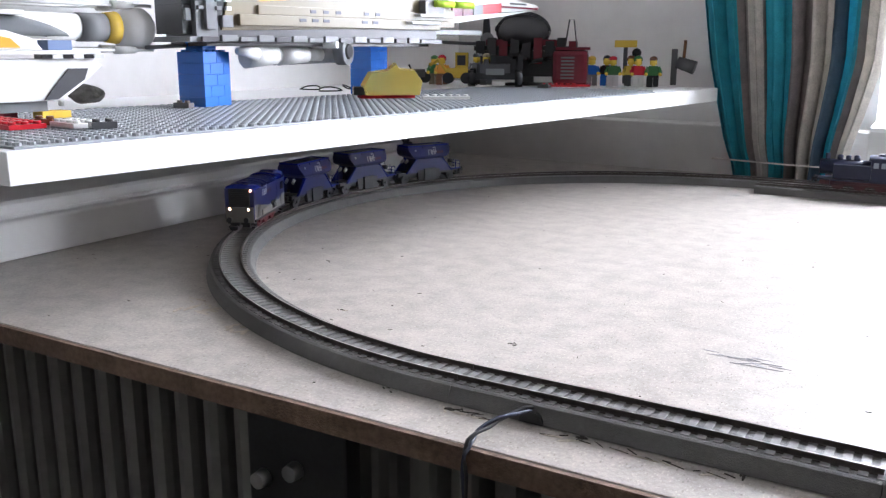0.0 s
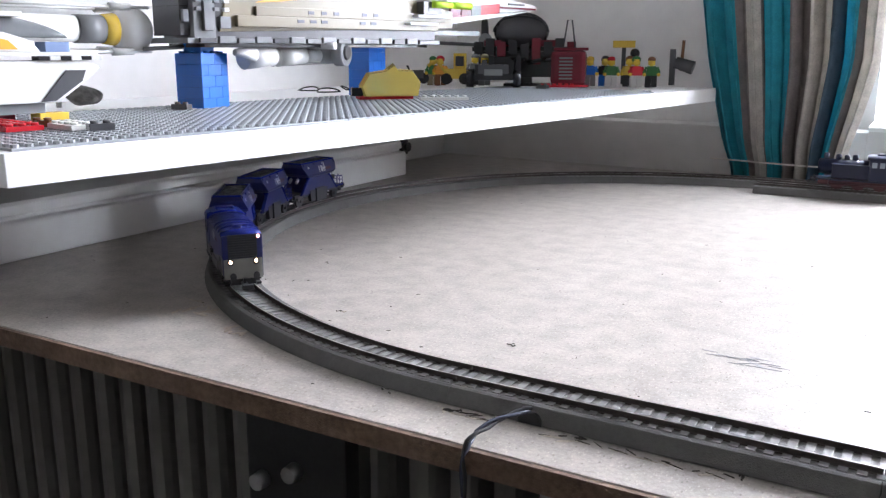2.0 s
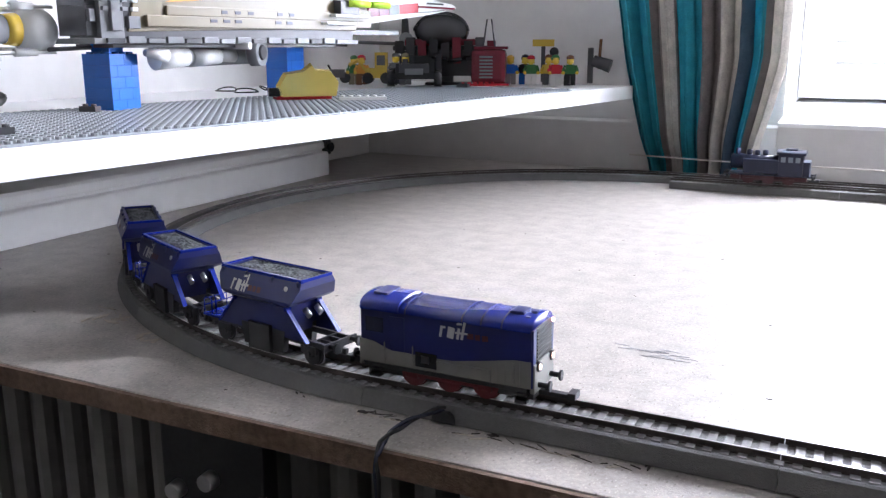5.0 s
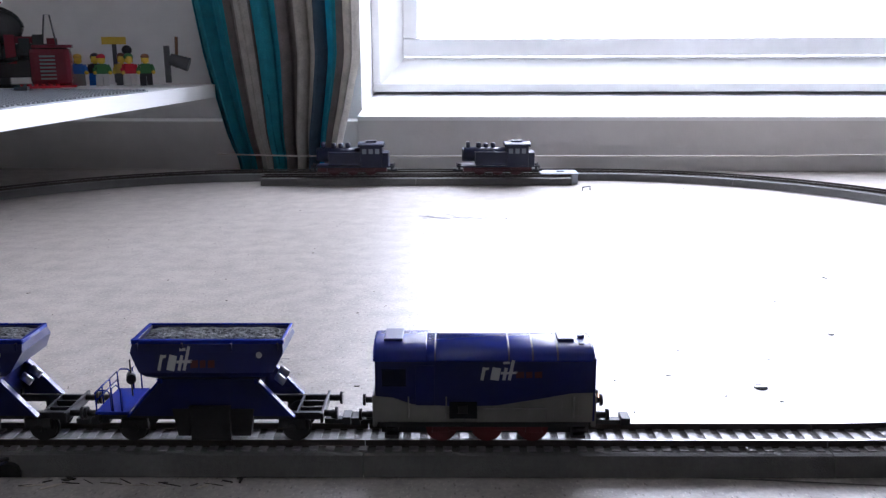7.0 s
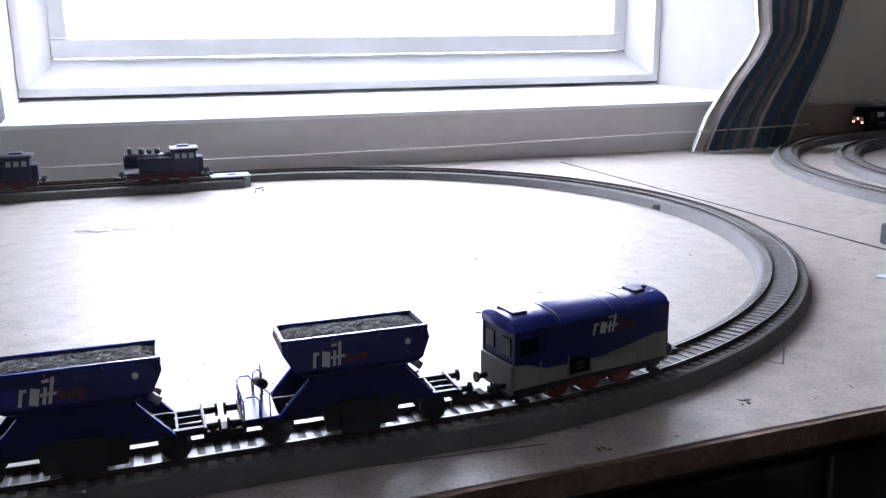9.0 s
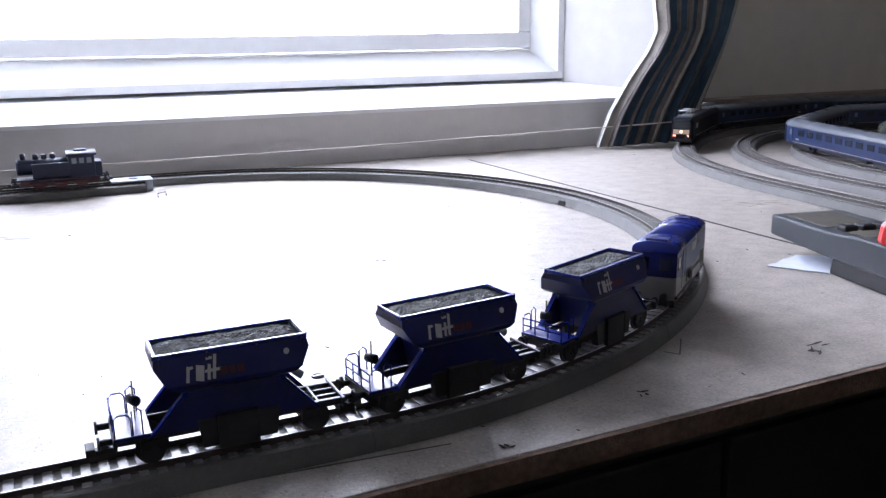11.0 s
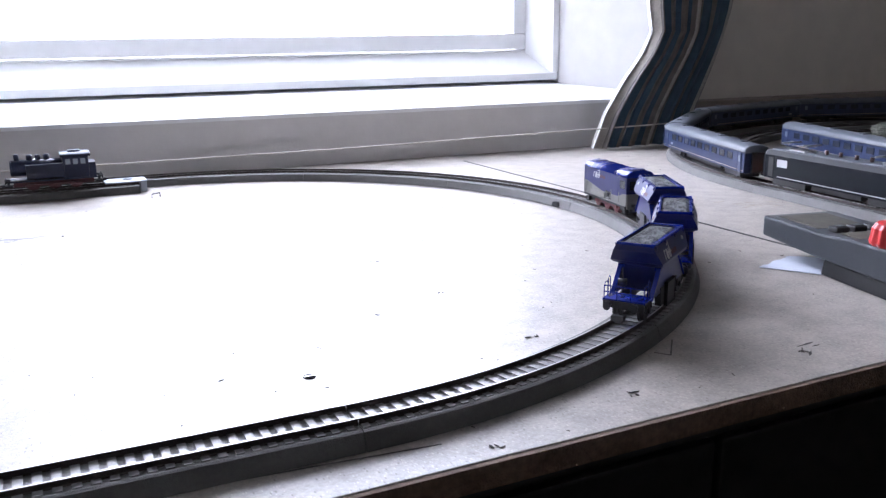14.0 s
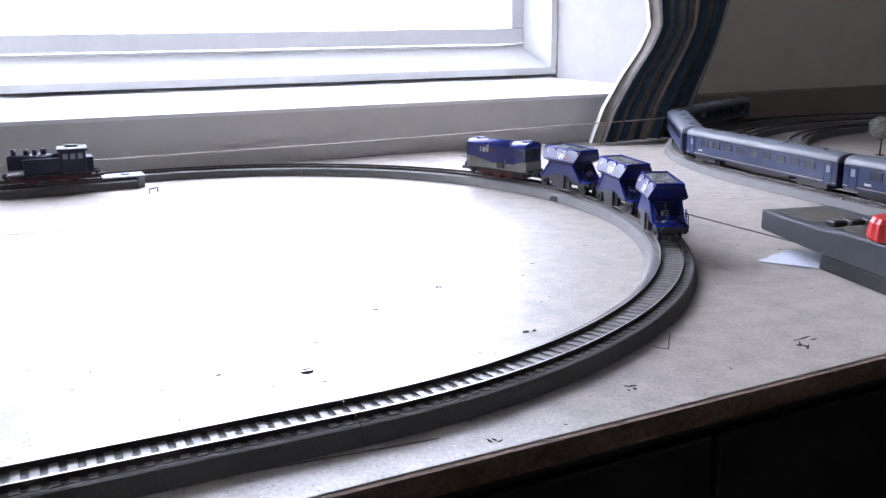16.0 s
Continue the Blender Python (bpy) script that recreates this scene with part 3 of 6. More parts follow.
def shunter():
    t = thing("shunting_locomotive", "blue and grey diesel shunting locomotive model with lit headlights", "locomotive")
    # grey lower body with the wave of the livery, blue above it
    for side in (-1, 1):
        bm = B()
        y0, y1 = (-0.0172, -0.0155) if side < 0 else (0.0155, 0.0172)
        wave = [(-0.0475, 0.0225), (-0.040, 0.0218), (-0.032, 0.0188), (-0.012, 0.0178), (0.004, 0.0182), (0.022, 0.0212), (0.036, 0.0238), (0.0445, 0.0240)]
        prism(bm, [(-0.0475, 0.0108), (0.0445, 0.0108)] + wave[::-1], y0, y1, "y")
        part("grey_panel", bm, M["grey"], t, "light grey lower side panel")
        bm = B()
        prism(bm, [(p[0], p[1] + 0.0001) for p in wave] + [(0.0445, 0.0380), (-0.0475, 0.0385)], y0, y1, "y")
        part("blue_panel", bm, M["blue"], t)
        bm = B()
        bx(bm, -0.004, 0.0245, side * 0.0172, side * 0.0186, 0.0115, 0.0172, 0.0004)
        part("battery_box", bm, M["grey"], t)
        bm = B()
        bx(bm, -0.0162, -0.0045, side * 0.0171, side * 0.01775, 0.0125, 0.0200)
        part("side_recess", bm, M["glass"], t)
        part("cab_window", bx(B(), -0.0445, -0.0345, side * 0.01715, side * 0.0174, 0.0270, 0.0345, 0.0002), M["blue_glass"], t)
        part("cab_door", bx(B(), -0.0305, -0.0225, side * 0.01715, side * 0.0174, 0.0185, 0.0362, 0.0002), M["blue"], t)
        part("side_step", bx(B(), -0.0125, -0.0085, side * 0.01776, side * 0.0184, 0.0150, 0.0185, 0.0003), M["black"], t)
        part("side_board", bx(B(), -0.0455, 0.0430, side * 0.0160, side * 0.0176, 0.0088, 0.0107, 0.0002), M["black"], t)
        bm = B()
        for x in (-0.0335, -0.0175, 0.0365):
            part("handrail", tube(B(), [(x, side * 0.0180, 0.0130), (x, side * 0.0182, 0.0225)], 0.00035, 6), M["grey"], t)
        bm.free()
        bm = B()
        for x in (0.028, 0.0315, 0.035, 0.0385):
            part("door_line", bx(B(), x, x + 0.0005, side * 0.01725, side * 0.0176, 0.0115, 0.0228), M["grey"], t)
        bm.free()
        brand_bars(t, -0.0028, side * 0.01722, 0.0296, 0.0082, side)
        bm = B()
        for x in (-0.020, 0.000, 0.020):
            cyl(bm, (x, side * 0.0105, 0.0065), (x, side * 0.0128, 0.0065), 0.0032, seg=16)
        bx(bm, -0.022, 0.022, side * 0.0128, side * 0.0139, 0.0056, 0.0072, 0.0003)
        bx(bm, -0.0235, -0.0165, side * 0.0126, side * 0.0142, 0.0050, 0.0088, 0.0004)
        bx(bm, 0.0165, 0.0235, side * 0.0126, side * 0.0142, 0.0050, 0.0088, 0.0004)
        part("coupling_rod", bm, M["red"], t, "red coupling rod and cranks")
    bm = B()
    bx(bm, -0.0470, 0.0440, -0.0156, 0.0156, 0.0110, 0.0384)
    part("core", bm, M["blue"], t)
    # roofs take the brighter blue, daylight from above painted in
    bm = B()
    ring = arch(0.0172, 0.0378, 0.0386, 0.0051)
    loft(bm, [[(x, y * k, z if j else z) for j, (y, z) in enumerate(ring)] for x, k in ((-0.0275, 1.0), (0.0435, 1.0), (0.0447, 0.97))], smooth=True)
    part("hood_roof", bm, M["blue_lit"], t)
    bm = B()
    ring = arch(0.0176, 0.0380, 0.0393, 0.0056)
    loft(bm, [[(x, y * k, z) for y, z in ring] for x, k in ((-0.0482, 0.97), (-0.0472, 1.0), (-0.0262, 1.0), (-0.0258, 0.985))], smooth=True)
    part("cab_roof", bm, M["blue_lit"], t)
    for x in (-0.0225, 0.0085, 0.0185, 0.0290):
        bm = B()
        loft(bm, [[(xx, y * 1.012, z + 0.0003) for y, z in arch(0.0172, 0.0381, 0.0386, 0.0051)] for xx in (x, x + 0.0007)])
        part("roof_seam", bm, M["blue"], t)
    bm = B()
    bx(bm, 0.030, 0.037, -0.006, 0.006, 0.0425, 0.0448, 0.0005)
    bx(bm, 0.0385, 0.041, -0.009, -0.006, 0.041, 0.0435, 0.0004)
    bx(bm, 0.0385, 0.041, 0.006, 0.009, 0.041, 0.0435, 0.0004)
    cyl(bm, (0.0405, 0.0, 0.042), (0.0405, 0.0, 0.0450), 0.0015, seg=12)
    part("exhaust", bm, M["blue"], t)
    bm = B()
    bx(bm, -0.044, -0.036, -0.0085, 0.0085, 0.0442, 0.0456, 0.0005)
    part("roof_hatch", bm, M["blue"], t)
    bm = B()
    bx(bm, 0.0440, 0.0456, -0.0125, 0.0125, 0.0228, 0.0395, 0.0005)
    for k in range(9):
        z = 0.0235 + k * 0.0017
        bx(bm, 0.0455, 0.0461, -0.0118, 0.0118, z, z + 0.0007)
    part("radiator_grille", bm, M["black"], t)
    bm = B()
    bx(bm, 0.0441, 0.0455, -0.0170, -0.0115, 0.0110, 0.0392, 0.0004)
    part("front_corner", bm, M["blue"], t)
    bm = B()
    bx(bm, 0.0441, 0.0455, 0.0115, 0.0170, 0.0110, 0.0392, 0.0004)
    part("front_corner", bm, M["blue"], t)
    bm = B()
    bx(bm, 0.0441, 0.0462, -0.0165, 0.0165, 0.0082, 0.0225, 0.0005)
    part("buffer_beam", bm, M["grey"], t)
    bm = B()
    bx(bm, -0.0490, -0.0472, -0.0165, 0.0165, 0.0082, 0.0225, 0.0005)
    part("buffer_beam", bm, M["grey"], t)
    bm = B()
    for y in (-0.0085, 0.0085):
        bx(bm, -0.0477, -0.0468, y - 0.0042, y + 0.0042, 0.0262, 0.0345, 0.0002)
    part("rear_window", bm, M["glass"], t)
    for y in (-0.0108, 0.0108):
        bm = B()
        cyl(bm, (0.0455, y, 0.0208), (0.0472, y, 0.0208), 0.0026, seg=16)
        part("headlight", bm, M["steel"], t)
        part("headlight_lens", cyl(B(), (0.0471, y, 0.0208), (0.0476, y, 0.0208), 0.0014, 0.0012, 16), M["lamp"], t, "glowing warm white headlight")
    part("marker_light", cyl(B(), (0.0450, 0.0135, 0.0380), (0.0466, 0.0135, 0.0380), 0.0011, seg=10), M["red_lamp"], t, "small glowing red marker light")
    bm = B()
    bx(bm, -0.0455, 0.0440, -0.0105, 0.0105, 0.0036, 0.0112)
    bx(bm, -0.0470, 0.0445, -0.0160, 0.0160, 0.0092, 0.0110, 0.0003)
    for side in (-1, 1):
        bx(bm, -0.0410, 0.0400, side * 0.0098, side * 0.0112, 0.0040, 0.0095)
        for x in (-0.044, 0.036):
            bx(bm, x, x + 0.006, side * 0.0115, side * 0.0155, 0.0025, 0.0040)
            bx(bm, x, x + 0.006, side * 0.0115, side * 0.0155, 0.0060, 0.0072)
            bx(bm, x, x + 0.0008, side * 0.0115, side * 0.0155, 0.0025, 0.0098)
    part("frame", bm, M["black"], t)
    for x in (-0.020, 0.0, 0.020):
        wheelset(t, x, 0.0068, M["red"])
    buffers(t, 0.0462, 1)
    buffers(t, -0.0490, -1)
    coupler(t, 0.044, 1, 0.0190)
    coupler(t, -0.047, -1)
    return t


def hopper():
    t = thing("hopper_wagon", "dark blue ballast hopper wagon model loaded with grey gravel", "wagon", "ballast train wagons")
    bm = B()
    def ring(lx, rx, ly, z):
        return [(lx, -ly, z), (rx, -ly, z), (rx, ly, z), (lx, ly, z)]
    loft(bm, [ring(-0.0170, 0.0190, 0.0118, 0.0118), ring(-0.0200, 0.0215, 0.0140, 0.0275), ring(-0.0262, 0.0275, 0.0190, 0.0300), ring(-0.0292, 0.0304, 0.0194, 0.0318),
              ring(-0.0337, 0.0347, 0.0157, 0.0388), ring(-0.0330, 0.0340, 0.0132, 0.0428), ring(-0.0316, 0.0326, 0.0118, 0.0428), ring(-0.0316, 0.0326, 0.0118, 0.0400)], cap=True)
    part("hopper_body", bm, M["blue"], t)
    # gravel load: an uneven heaped sheet with a thickness
    bm = B()
    nx, ny = 46, 20
    top = []
    for i in range(nx + 1):
        row = []
        for j in range(ny + 1):
            x, y = -0.0317 + 0.0644 * i / nx, -0.0119 + 0.0238 * j / ny
            e = min(i, nx - i, j * 1.6, (ny - j) * 1.6) / 5.0
            z = 0.0410 + 0.0018 * min(1, e) + random.uniform(0, 0.0007)
            row.append(bm.verts.new((x, y, z)))
        top.append(row)
    for i in range(nx):
        for j in range(ny):
            bm.faces.new((top[i][j], top[i + 1][j], top[i + 1][j + 1], top[i][j + 1]))
    part("gravel_load", bm, M["gravel"], t, "heaped grey gravel")
    # rim in the brighter blue that stands for light on its edge
    bm = B()
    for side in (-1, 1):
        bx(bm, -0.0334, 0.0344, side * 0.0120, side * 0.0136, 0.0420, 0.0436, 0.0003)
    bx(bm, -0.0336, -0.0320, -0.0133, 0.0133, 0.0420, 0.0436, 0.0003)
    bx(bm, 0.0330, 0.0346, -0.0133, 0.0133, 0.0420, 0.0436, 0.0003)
    part("rim", bm, M["blue_lit"], t)
    for side in (-1, 1):
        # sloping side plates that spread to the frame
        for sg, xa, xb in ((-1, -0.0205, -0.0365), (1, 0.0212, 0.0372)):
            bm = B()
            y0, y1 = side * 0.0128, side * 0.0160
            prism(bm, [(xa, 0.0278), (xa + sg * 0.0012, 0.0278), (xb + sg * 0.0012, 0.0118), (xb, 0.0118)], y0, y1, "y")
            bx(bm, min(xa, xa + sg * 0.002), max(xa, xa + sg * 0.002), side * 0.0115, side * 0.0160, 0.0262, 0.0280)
            part("end_strut", bm, M["blue_lit"], t)
        bm = B()
        prism(bm, [(-0.0364, 0.0119), (0.0371, 0.0119), (0.0212, 0.0277), (-0.0205, 0.0277)], side * 0.0136, side * 0.0146, "y")
        part("side_plate", bm, M["blue"], t)
        bm = B()
        prism(bm, [(-0.0150, 0.0035), (0.0180, 0.0035), (0.0200, 0.0150), (-0.0170, 0.0150)], side * 0.0105, side * 0.0150, "y")
        bx(bm, -0.0085, 0.0095, side * 0.0152, side * 0.0172, 0.0025, 0.0165, 0.0004)
        part("chute", bm, M["black"], t)
        brand_bars(t, -0.0205, side * 0.0191, 0.0325, 0.0080, side, 0.53)
        bm = B()
        cyl(bm, (0.0240, side * 0.0157, 0.0378), (0.0240, side * 0.0167, 0.0383), 0.0013, seg=14)
        part("round_mark", bm, M["print"], t)
        bm = B()
        for x in (-0.031, -0.011, 0.011, 0.0315):
            prism(bm, [(x, 0.0392), (x + 0.0008, 0.0392), (x + 0.0008, 0.0424), (x, 0.0424)], side * 0.0128, side * 0.0153, "y")
            part("rib", bm, M["blue"], t)
            bm = B()
        bm.free()
        for x in (-0.0355, 0.0365):
            bm = B()
            bx(bm, x - 0.006, x + 0.006, side * 0.0112, side * 0.0124, 0.0058, 0.0098, 0.0004)
            cyl(bm, (x, side * 0.0112, 0.0058), (x, side * 0.0136, 0.0058), 0.0018, seg=10)
            part("axle_box", bm, M["black"], t)
    bm = B()
    for side in (-1, 1):
        bx(bm, -0.0520, 0.0510, side * 0.0100, side * 0.0118, 0.0095, 0.0125, 0.0003)
    bx(bm, -0.0525, -0.0508, -0.0150, 0.0150, 0.0090, 0.0132, 0.0004)
    bx(bm, 0.0498, 0.0512, -0.0150, 0.0150, 0.0090, 0.0132, 0.0004)
    bx(bm, 0.0385, 0.0395, -0.0118, 0.0118, 0.0095, 0.0125)
    for y in (-0.004, 0.004):
        bx(bm, 0.038, 0.050, y - 0.0006, y + 0.0006, 0.0100, 0.0122)
    part("frame", bm, M["steel"], t)
    bm = B()
    bx(bm, -0.0520, -0.0365, -0.0155, 0.0155, 0.0126, 0.0140, 0.0003)
    part("platform", bm, M["blue_lit"], t, "blue end platform in the lit tone")
    bm = B()
    for y in (-0.0145, 0.0145):
        tube(bm, [(-0.0515, y, 0.0138), (-0.0515, y, 0.0212), (-0.0500, y, 0.0228), (-0.0462, y, 0.0228), (-0.0447, y, 0.0212), (-0.0447, y, 0.0138)], 0.00035, 6)
        tube(bm, [(-0.0440, y, 0.0138), (-0.0440, y, 0.0235), (-0.0418, y, 0.0250), (-0.0400, y, 0.0235), (-0.0400, y, 0.0138)], 0.00035, 6)
    for z in (0.0180, 0.0215):
        tube(bm, [(-0.0518, -0.0145, z), (-0.0518, 0.0145, z)], 0.00035, 6)
    for y in (-0.005, 0.005):
        tube(bm, [(-0.0518, y, 0.0138), (-0.0518, y, 0.0215)], 0.00035, 6)
    part("railing", bm, M["blue_lit"], t)
    bm = B()
    cyl(bm, (-0.0415, 0.005, 0.0138), (-0.0415, 0.005, 0.0300), 0.0004, seg=6)
    cyl(bm, (-0.0405, 0.002, 0.0220), (-0.0425, 0.008, 0.0220), 0.0022, seg=12)
    part("brake_wheel", bm, M["steel"], t)
    bm = B()
    cyl(bm, (0.033, -0.006, 0.0235), (0.029, -0.006, 0.0265), 0.0018, seg=10)
    cyl(bm, (0.033, 0.004, 0.0235), (0.029, 0.004, 0.0265), 0.0018, seg=10)
    part("cylinder", bm, M["bright_steel"], t)
    for x in (-0.0355, 0.0365):
        wheelset(t, x, 0.0057)
    buffers(t, 0.0512, 1)
    buffers(t, -0.0525, -1)
    coupler(t, 0.050, 1)
    coupler(t, -0.051, -1)
    return t


def fitted(t, kx, ky, kz):
    """Brings a model's parts to the true proportions; wheels keep the gauge."""
    done = set()
    for o in t.children_recursive:
        if o.type == "MESH" and o.data.name not in done and not o.name.startswith("wheelset"):
            done.add(o.data.name)
            o.data.transform(Matrix.Diagonal((kx, ky, kz, 1)))
    return t


loco = fitted(shunter(), 1.015, 0.83, 1.02)
wagon = fitted(hopper(), 0.960, 0.87, 1.09)
wagons = [wagon] + [copy_thing(wagon, Matrix()) for _ in range(2)]
tagged(wagons[0], "dark blue hopper wagon with gravel, coupled behind the shunter")
tagged(wagons[1], "dark blue hopper wagon with gravel, middle of the train")
tagged(wagons[2], "dark blue hopper wagon with gravel, last of the train")


t = thing("pipe_valve", "grey pipe with a dark valve beside the wall casing", "pipe", m=pose(-0.628, 1.240, 0.0))
part("pipe", cyl(B(), (0, 0, 0.0005), (0, 0, 0.1085), 0.0055, seg=14), M["bracket_grey"], t)
bm = B()
bx(bm, -0.010, 0.010, -0.009, 0.009, 0.026, 0.050, 0.003)
cyl(bm, (0.010, 0, 0.038), (0.016, 0, 0.038), 0.006, 0.007, 12)
part("valve_body", bm, M["steel"], t)
part("collar", cyl(B(), (0, 0, 0.0006), (0, 0, 0.004), 0.009, 0.008, 14), M["bracket_grey"], t)


# ---------------------------------------------------------------- parked engines
def tank_engine():
    t = thing("tank_locomotive", "dark blue-black steam tank engine model with red wheels", "locomotive", "parked tank engines")
    dk = M["engine"]
    bm = B()
    cyl(bm, (-0.045, 0, 0.0265), (0.010, 0, 0.0265), 0.0095, seg=20)
    cyl(bm, (-0.047, 0, 0.0265), (-0.045, 0, 0.0265), 0.0085, 0.0098, 20)
    part("boiler", bm, dk, t)
    for side in (-1, 1):
        part("water_tank", bx(B(), -0.030, 0.012, side * 0.0085, side * 0.0155, 0.0140, 0.0310, 0.0008), dk, t)
    for x, r, z in ((-0.039, 0.0030, 0.0420), (-0.025, 0.0036, 0.0405), (-0.0155, 0.0034, 0.0400), (-0.006, 0.0036, 0.0405)):
        bm = B()
        cyl(bm, (x, 0, 0.034), (x, 0, z), r * 0.9, r, 14)
        ball(bm, (x, 0, z), r, (1, 1, 0.45), 12)
        part("dome", bm, dk, t)
    bm = B()
    bx(bm, 0.011, 0.040, -0.0158, 0.0158, 0.0125, 0.0385, 0.0008)
    part("cab", bm, dk, t)
    bm = B()
    loft(bm, [[(x, y, z) for y, z in arch(0.0166, 0.0380, 0.0392, 0.0042)] for x in (0.0085, 0.0425)])
    bx(bm, 0.018, 0.032, -0.007, 0.007, 0.0428, 0.0448, 0.0005)
    part("cab_roof", bm, dk, t)
    for side in (-1, 1):
        for x in (0.014, 0.0225, 0.031):
            part("cab_window", bx(B(), x, x + 0.0055, side * 0.0158, side * 0.0162, 0.029, 0.0355), M["pale_glass"], t)
        bm = B()
        bx(bm, -0.030, 0.030, side * 0.0112, side * 0.0122, 0.0055, 0.0072, 0.0003)
        bx(bm, -0.045, -0.033, side * 0.0102, side * 0.0150, 0.0060, 0.0120, 0.0008)
        part("coupling_rod", bm, M["dark_red"], t)
    part("coal_bunker", bx(B(), 0.040, 0.048, -0.0150, 0.0150, 0.0125, 0.0300, 0.0006), dk, t)
    part("footplate", bx(B(), -0.048, 0.049, -0.0155, 0.0155, 0.0108, 0.0126, 0.0003), dk, t)
    part("frame", bx(B(), -0.044, 0.045, -0.0068, 0.0068, 0.0045, 0.0110), M["dark_red"], t)
    for x in (-0.024, 0.0, 0.024):
        wheelset(t, x, 0.0072, M["dark_red"])
    buffers(t, 0.049, 1)
    buffers(t, -0.048, -1)
    coupler(t, 0.047, 1)
    coupler(t, -0.046, -1)
    return t


M["engine"] = mat("blue_black_enamel", (0.007, 0.011, 0.036), 0.36, 0, 0.2, 200, spec=0.4)
M["pale_glass"] = mat("pale_cab_window", (0.22, 0.25, 0.29), 0.15, 0, 0.05, 50)
eng = tank_engine()
eng.matrix_basis = pose(-0.004, STUB_Y + 0.001, RAIL_Z)
copy_thing(eng, pose(0.188, STUB_Y - 0.001, RAIL_Z))


# ---------------------------------------------------------------- trains of the second layout
M["roof"] = mat("blue_grey_roof", (0.085, 0.095, 0.115), 0.45, 0, 0.12, 150)
M["coach"] = mat("night_blue_coach", (0.010, 0.021, 0.066), 0.35, 0, 0.1, 150)
M["loco_grey"] = mat("anthracite_enamel", (0.0065, 0.008, 0.012), 0.4, 0, 0.1, 150, spec=0.12)
M["cream"] = mat("cream_panel", (0.52, 0.42, 0.30), 0.45, 0, 0.06, 100)


def electric():
    t = thing("electric_locomotive", "anthracite electric locomotive model with lit headlights and pantographs", "locomotive")
    h = 0.112
    bm = B()
    rings = []
    for x, k, dz in ((-h, 0.86, -0.004), (-h + 0.006, 1.0, 0.0), (h - 0.006, 1.0, 0.0), (h, 0.86, -0.004)):
        rings.append([(x, y * k, z + (dz if z > 0.03 else 0)) for y, z in [(0.0170, 0.0095), (0.0170, 0.036), (0.0140, 0.0415), (-0.0140, 0.0415), (-0.0170, 0.036), (-0.0170, 0.0095)]])
    loft(bm, rings)
    part("body", bm, M["loco_grey"], t)
    part("roof", bx(B(), -h + 0.012, h - 0.012, -0.0125, 0.0125, 0.0412, 0.0428, 0.0005), M["roof"], t)
    for sg in (-1, 1):
        part("windscreen", bx(B(), min(sg * h, sg * (h + 0.0008)), max(sg * h, sg * (h + 0.0008)), -0.0125, 0.0125, 0.0245, 0.0350, 0.0003), M["glass"], t)
        part("front_panel", bx(B(), min(sg * h, sg * (h + 0.001)), max(sg * h, sg * (h + 0.001)), -0.0125, 0.0125, 0.0165, 0.0235, 0.0003), M["cream"], t, "cream front panel")
        for y, z in ((-0.0105, 0.0135), (0.0105, 0.0135), (0, 0.0205)):
            part("headlight", cyl(B(), (sg * h, y, z), (sg * (h + 0.0018), y, z), 0.0018, seg=12), M["red_lamp"] if y else M["lamp"], t, "glowing headlight")
        bm = B()
        x = sg * 0.066
        tube(bm, [(x - sg * 0.02, 0, 0.044), (x + sg * 0.016, 0, 0.0475), (x - sg * 0.02, 0, 0.050)], 0.0010, 6)
        for xx in (x - 0.018, x + 0.014):
            tube(bm, [(xx, -0.013, 0.0505), (xx, 0.013, 0.0505)], 0.0011, 6)
        bx(bm, x - 0.012, x + 0.012, -0.008, 0.008, 0.0428, 0.0442)
        part("pantograph", bm, M["bright_steel"], t)
        bm = B()
        bx(bm, sg * 0.07 - 0.026, sg * 0.07 + 0.026, -0.0130, 0.0130, 0.0020, 0.0098, 0.0006)
        part("bogie", bm, M["black"], t)
        for dx in (-0.015, 0.015):
            wheelset(t, sg * 0.07 + dx, 0.0062)
        buffers(t, sg * h, sg)
    bm = B()
    for x in (-0.03, -0.01, 0.012, 0.032):
        cyl(bm, (x, 0, 0.0425), (x, 0, 0.0475), 0.0022, seg=10)
    part("insulator", bm, mat("red_brown_insulator", (0.14, 0.085, 0.075), 0.4), t)
    for side in (-1, 1):
        part("stripe", bx(B(), -0.085, 0.085, side * 0.0170, side * 0.0173, 0.0118, 0.0126), M["print"], t)
        bm = B()
        bx(bm, -0.086 if side < 0 else 0.070, -0.070 if side < 0 else 0.086, side * 0.0170, side * 0.0173, 0.0235, 0.0320)
        part("emblem", bm, M["print"], t, "plain white emblem square")
        for x in (-0.100, 0.092):
            part("cab_door", bx(B(), x, x + 0.008, side * 0.0170, side * 0.0174, 0.0115, 0.0335, 0.0002), M["black"], t)
        for k in range(3):
            part("vent", bx(B(), -0.045 + 0.035 * k, -0.020 + 0.035 * k, side * 0.0169, side * 0.0172, 0.0310, 0.0350), M["loco_grey"], t)
    part("underframe", bx(B(), -0.035, 0.035, -0.0125, 0.0125, 0.0035, 0.0098, 0.0006), M["black"], t)
    return t


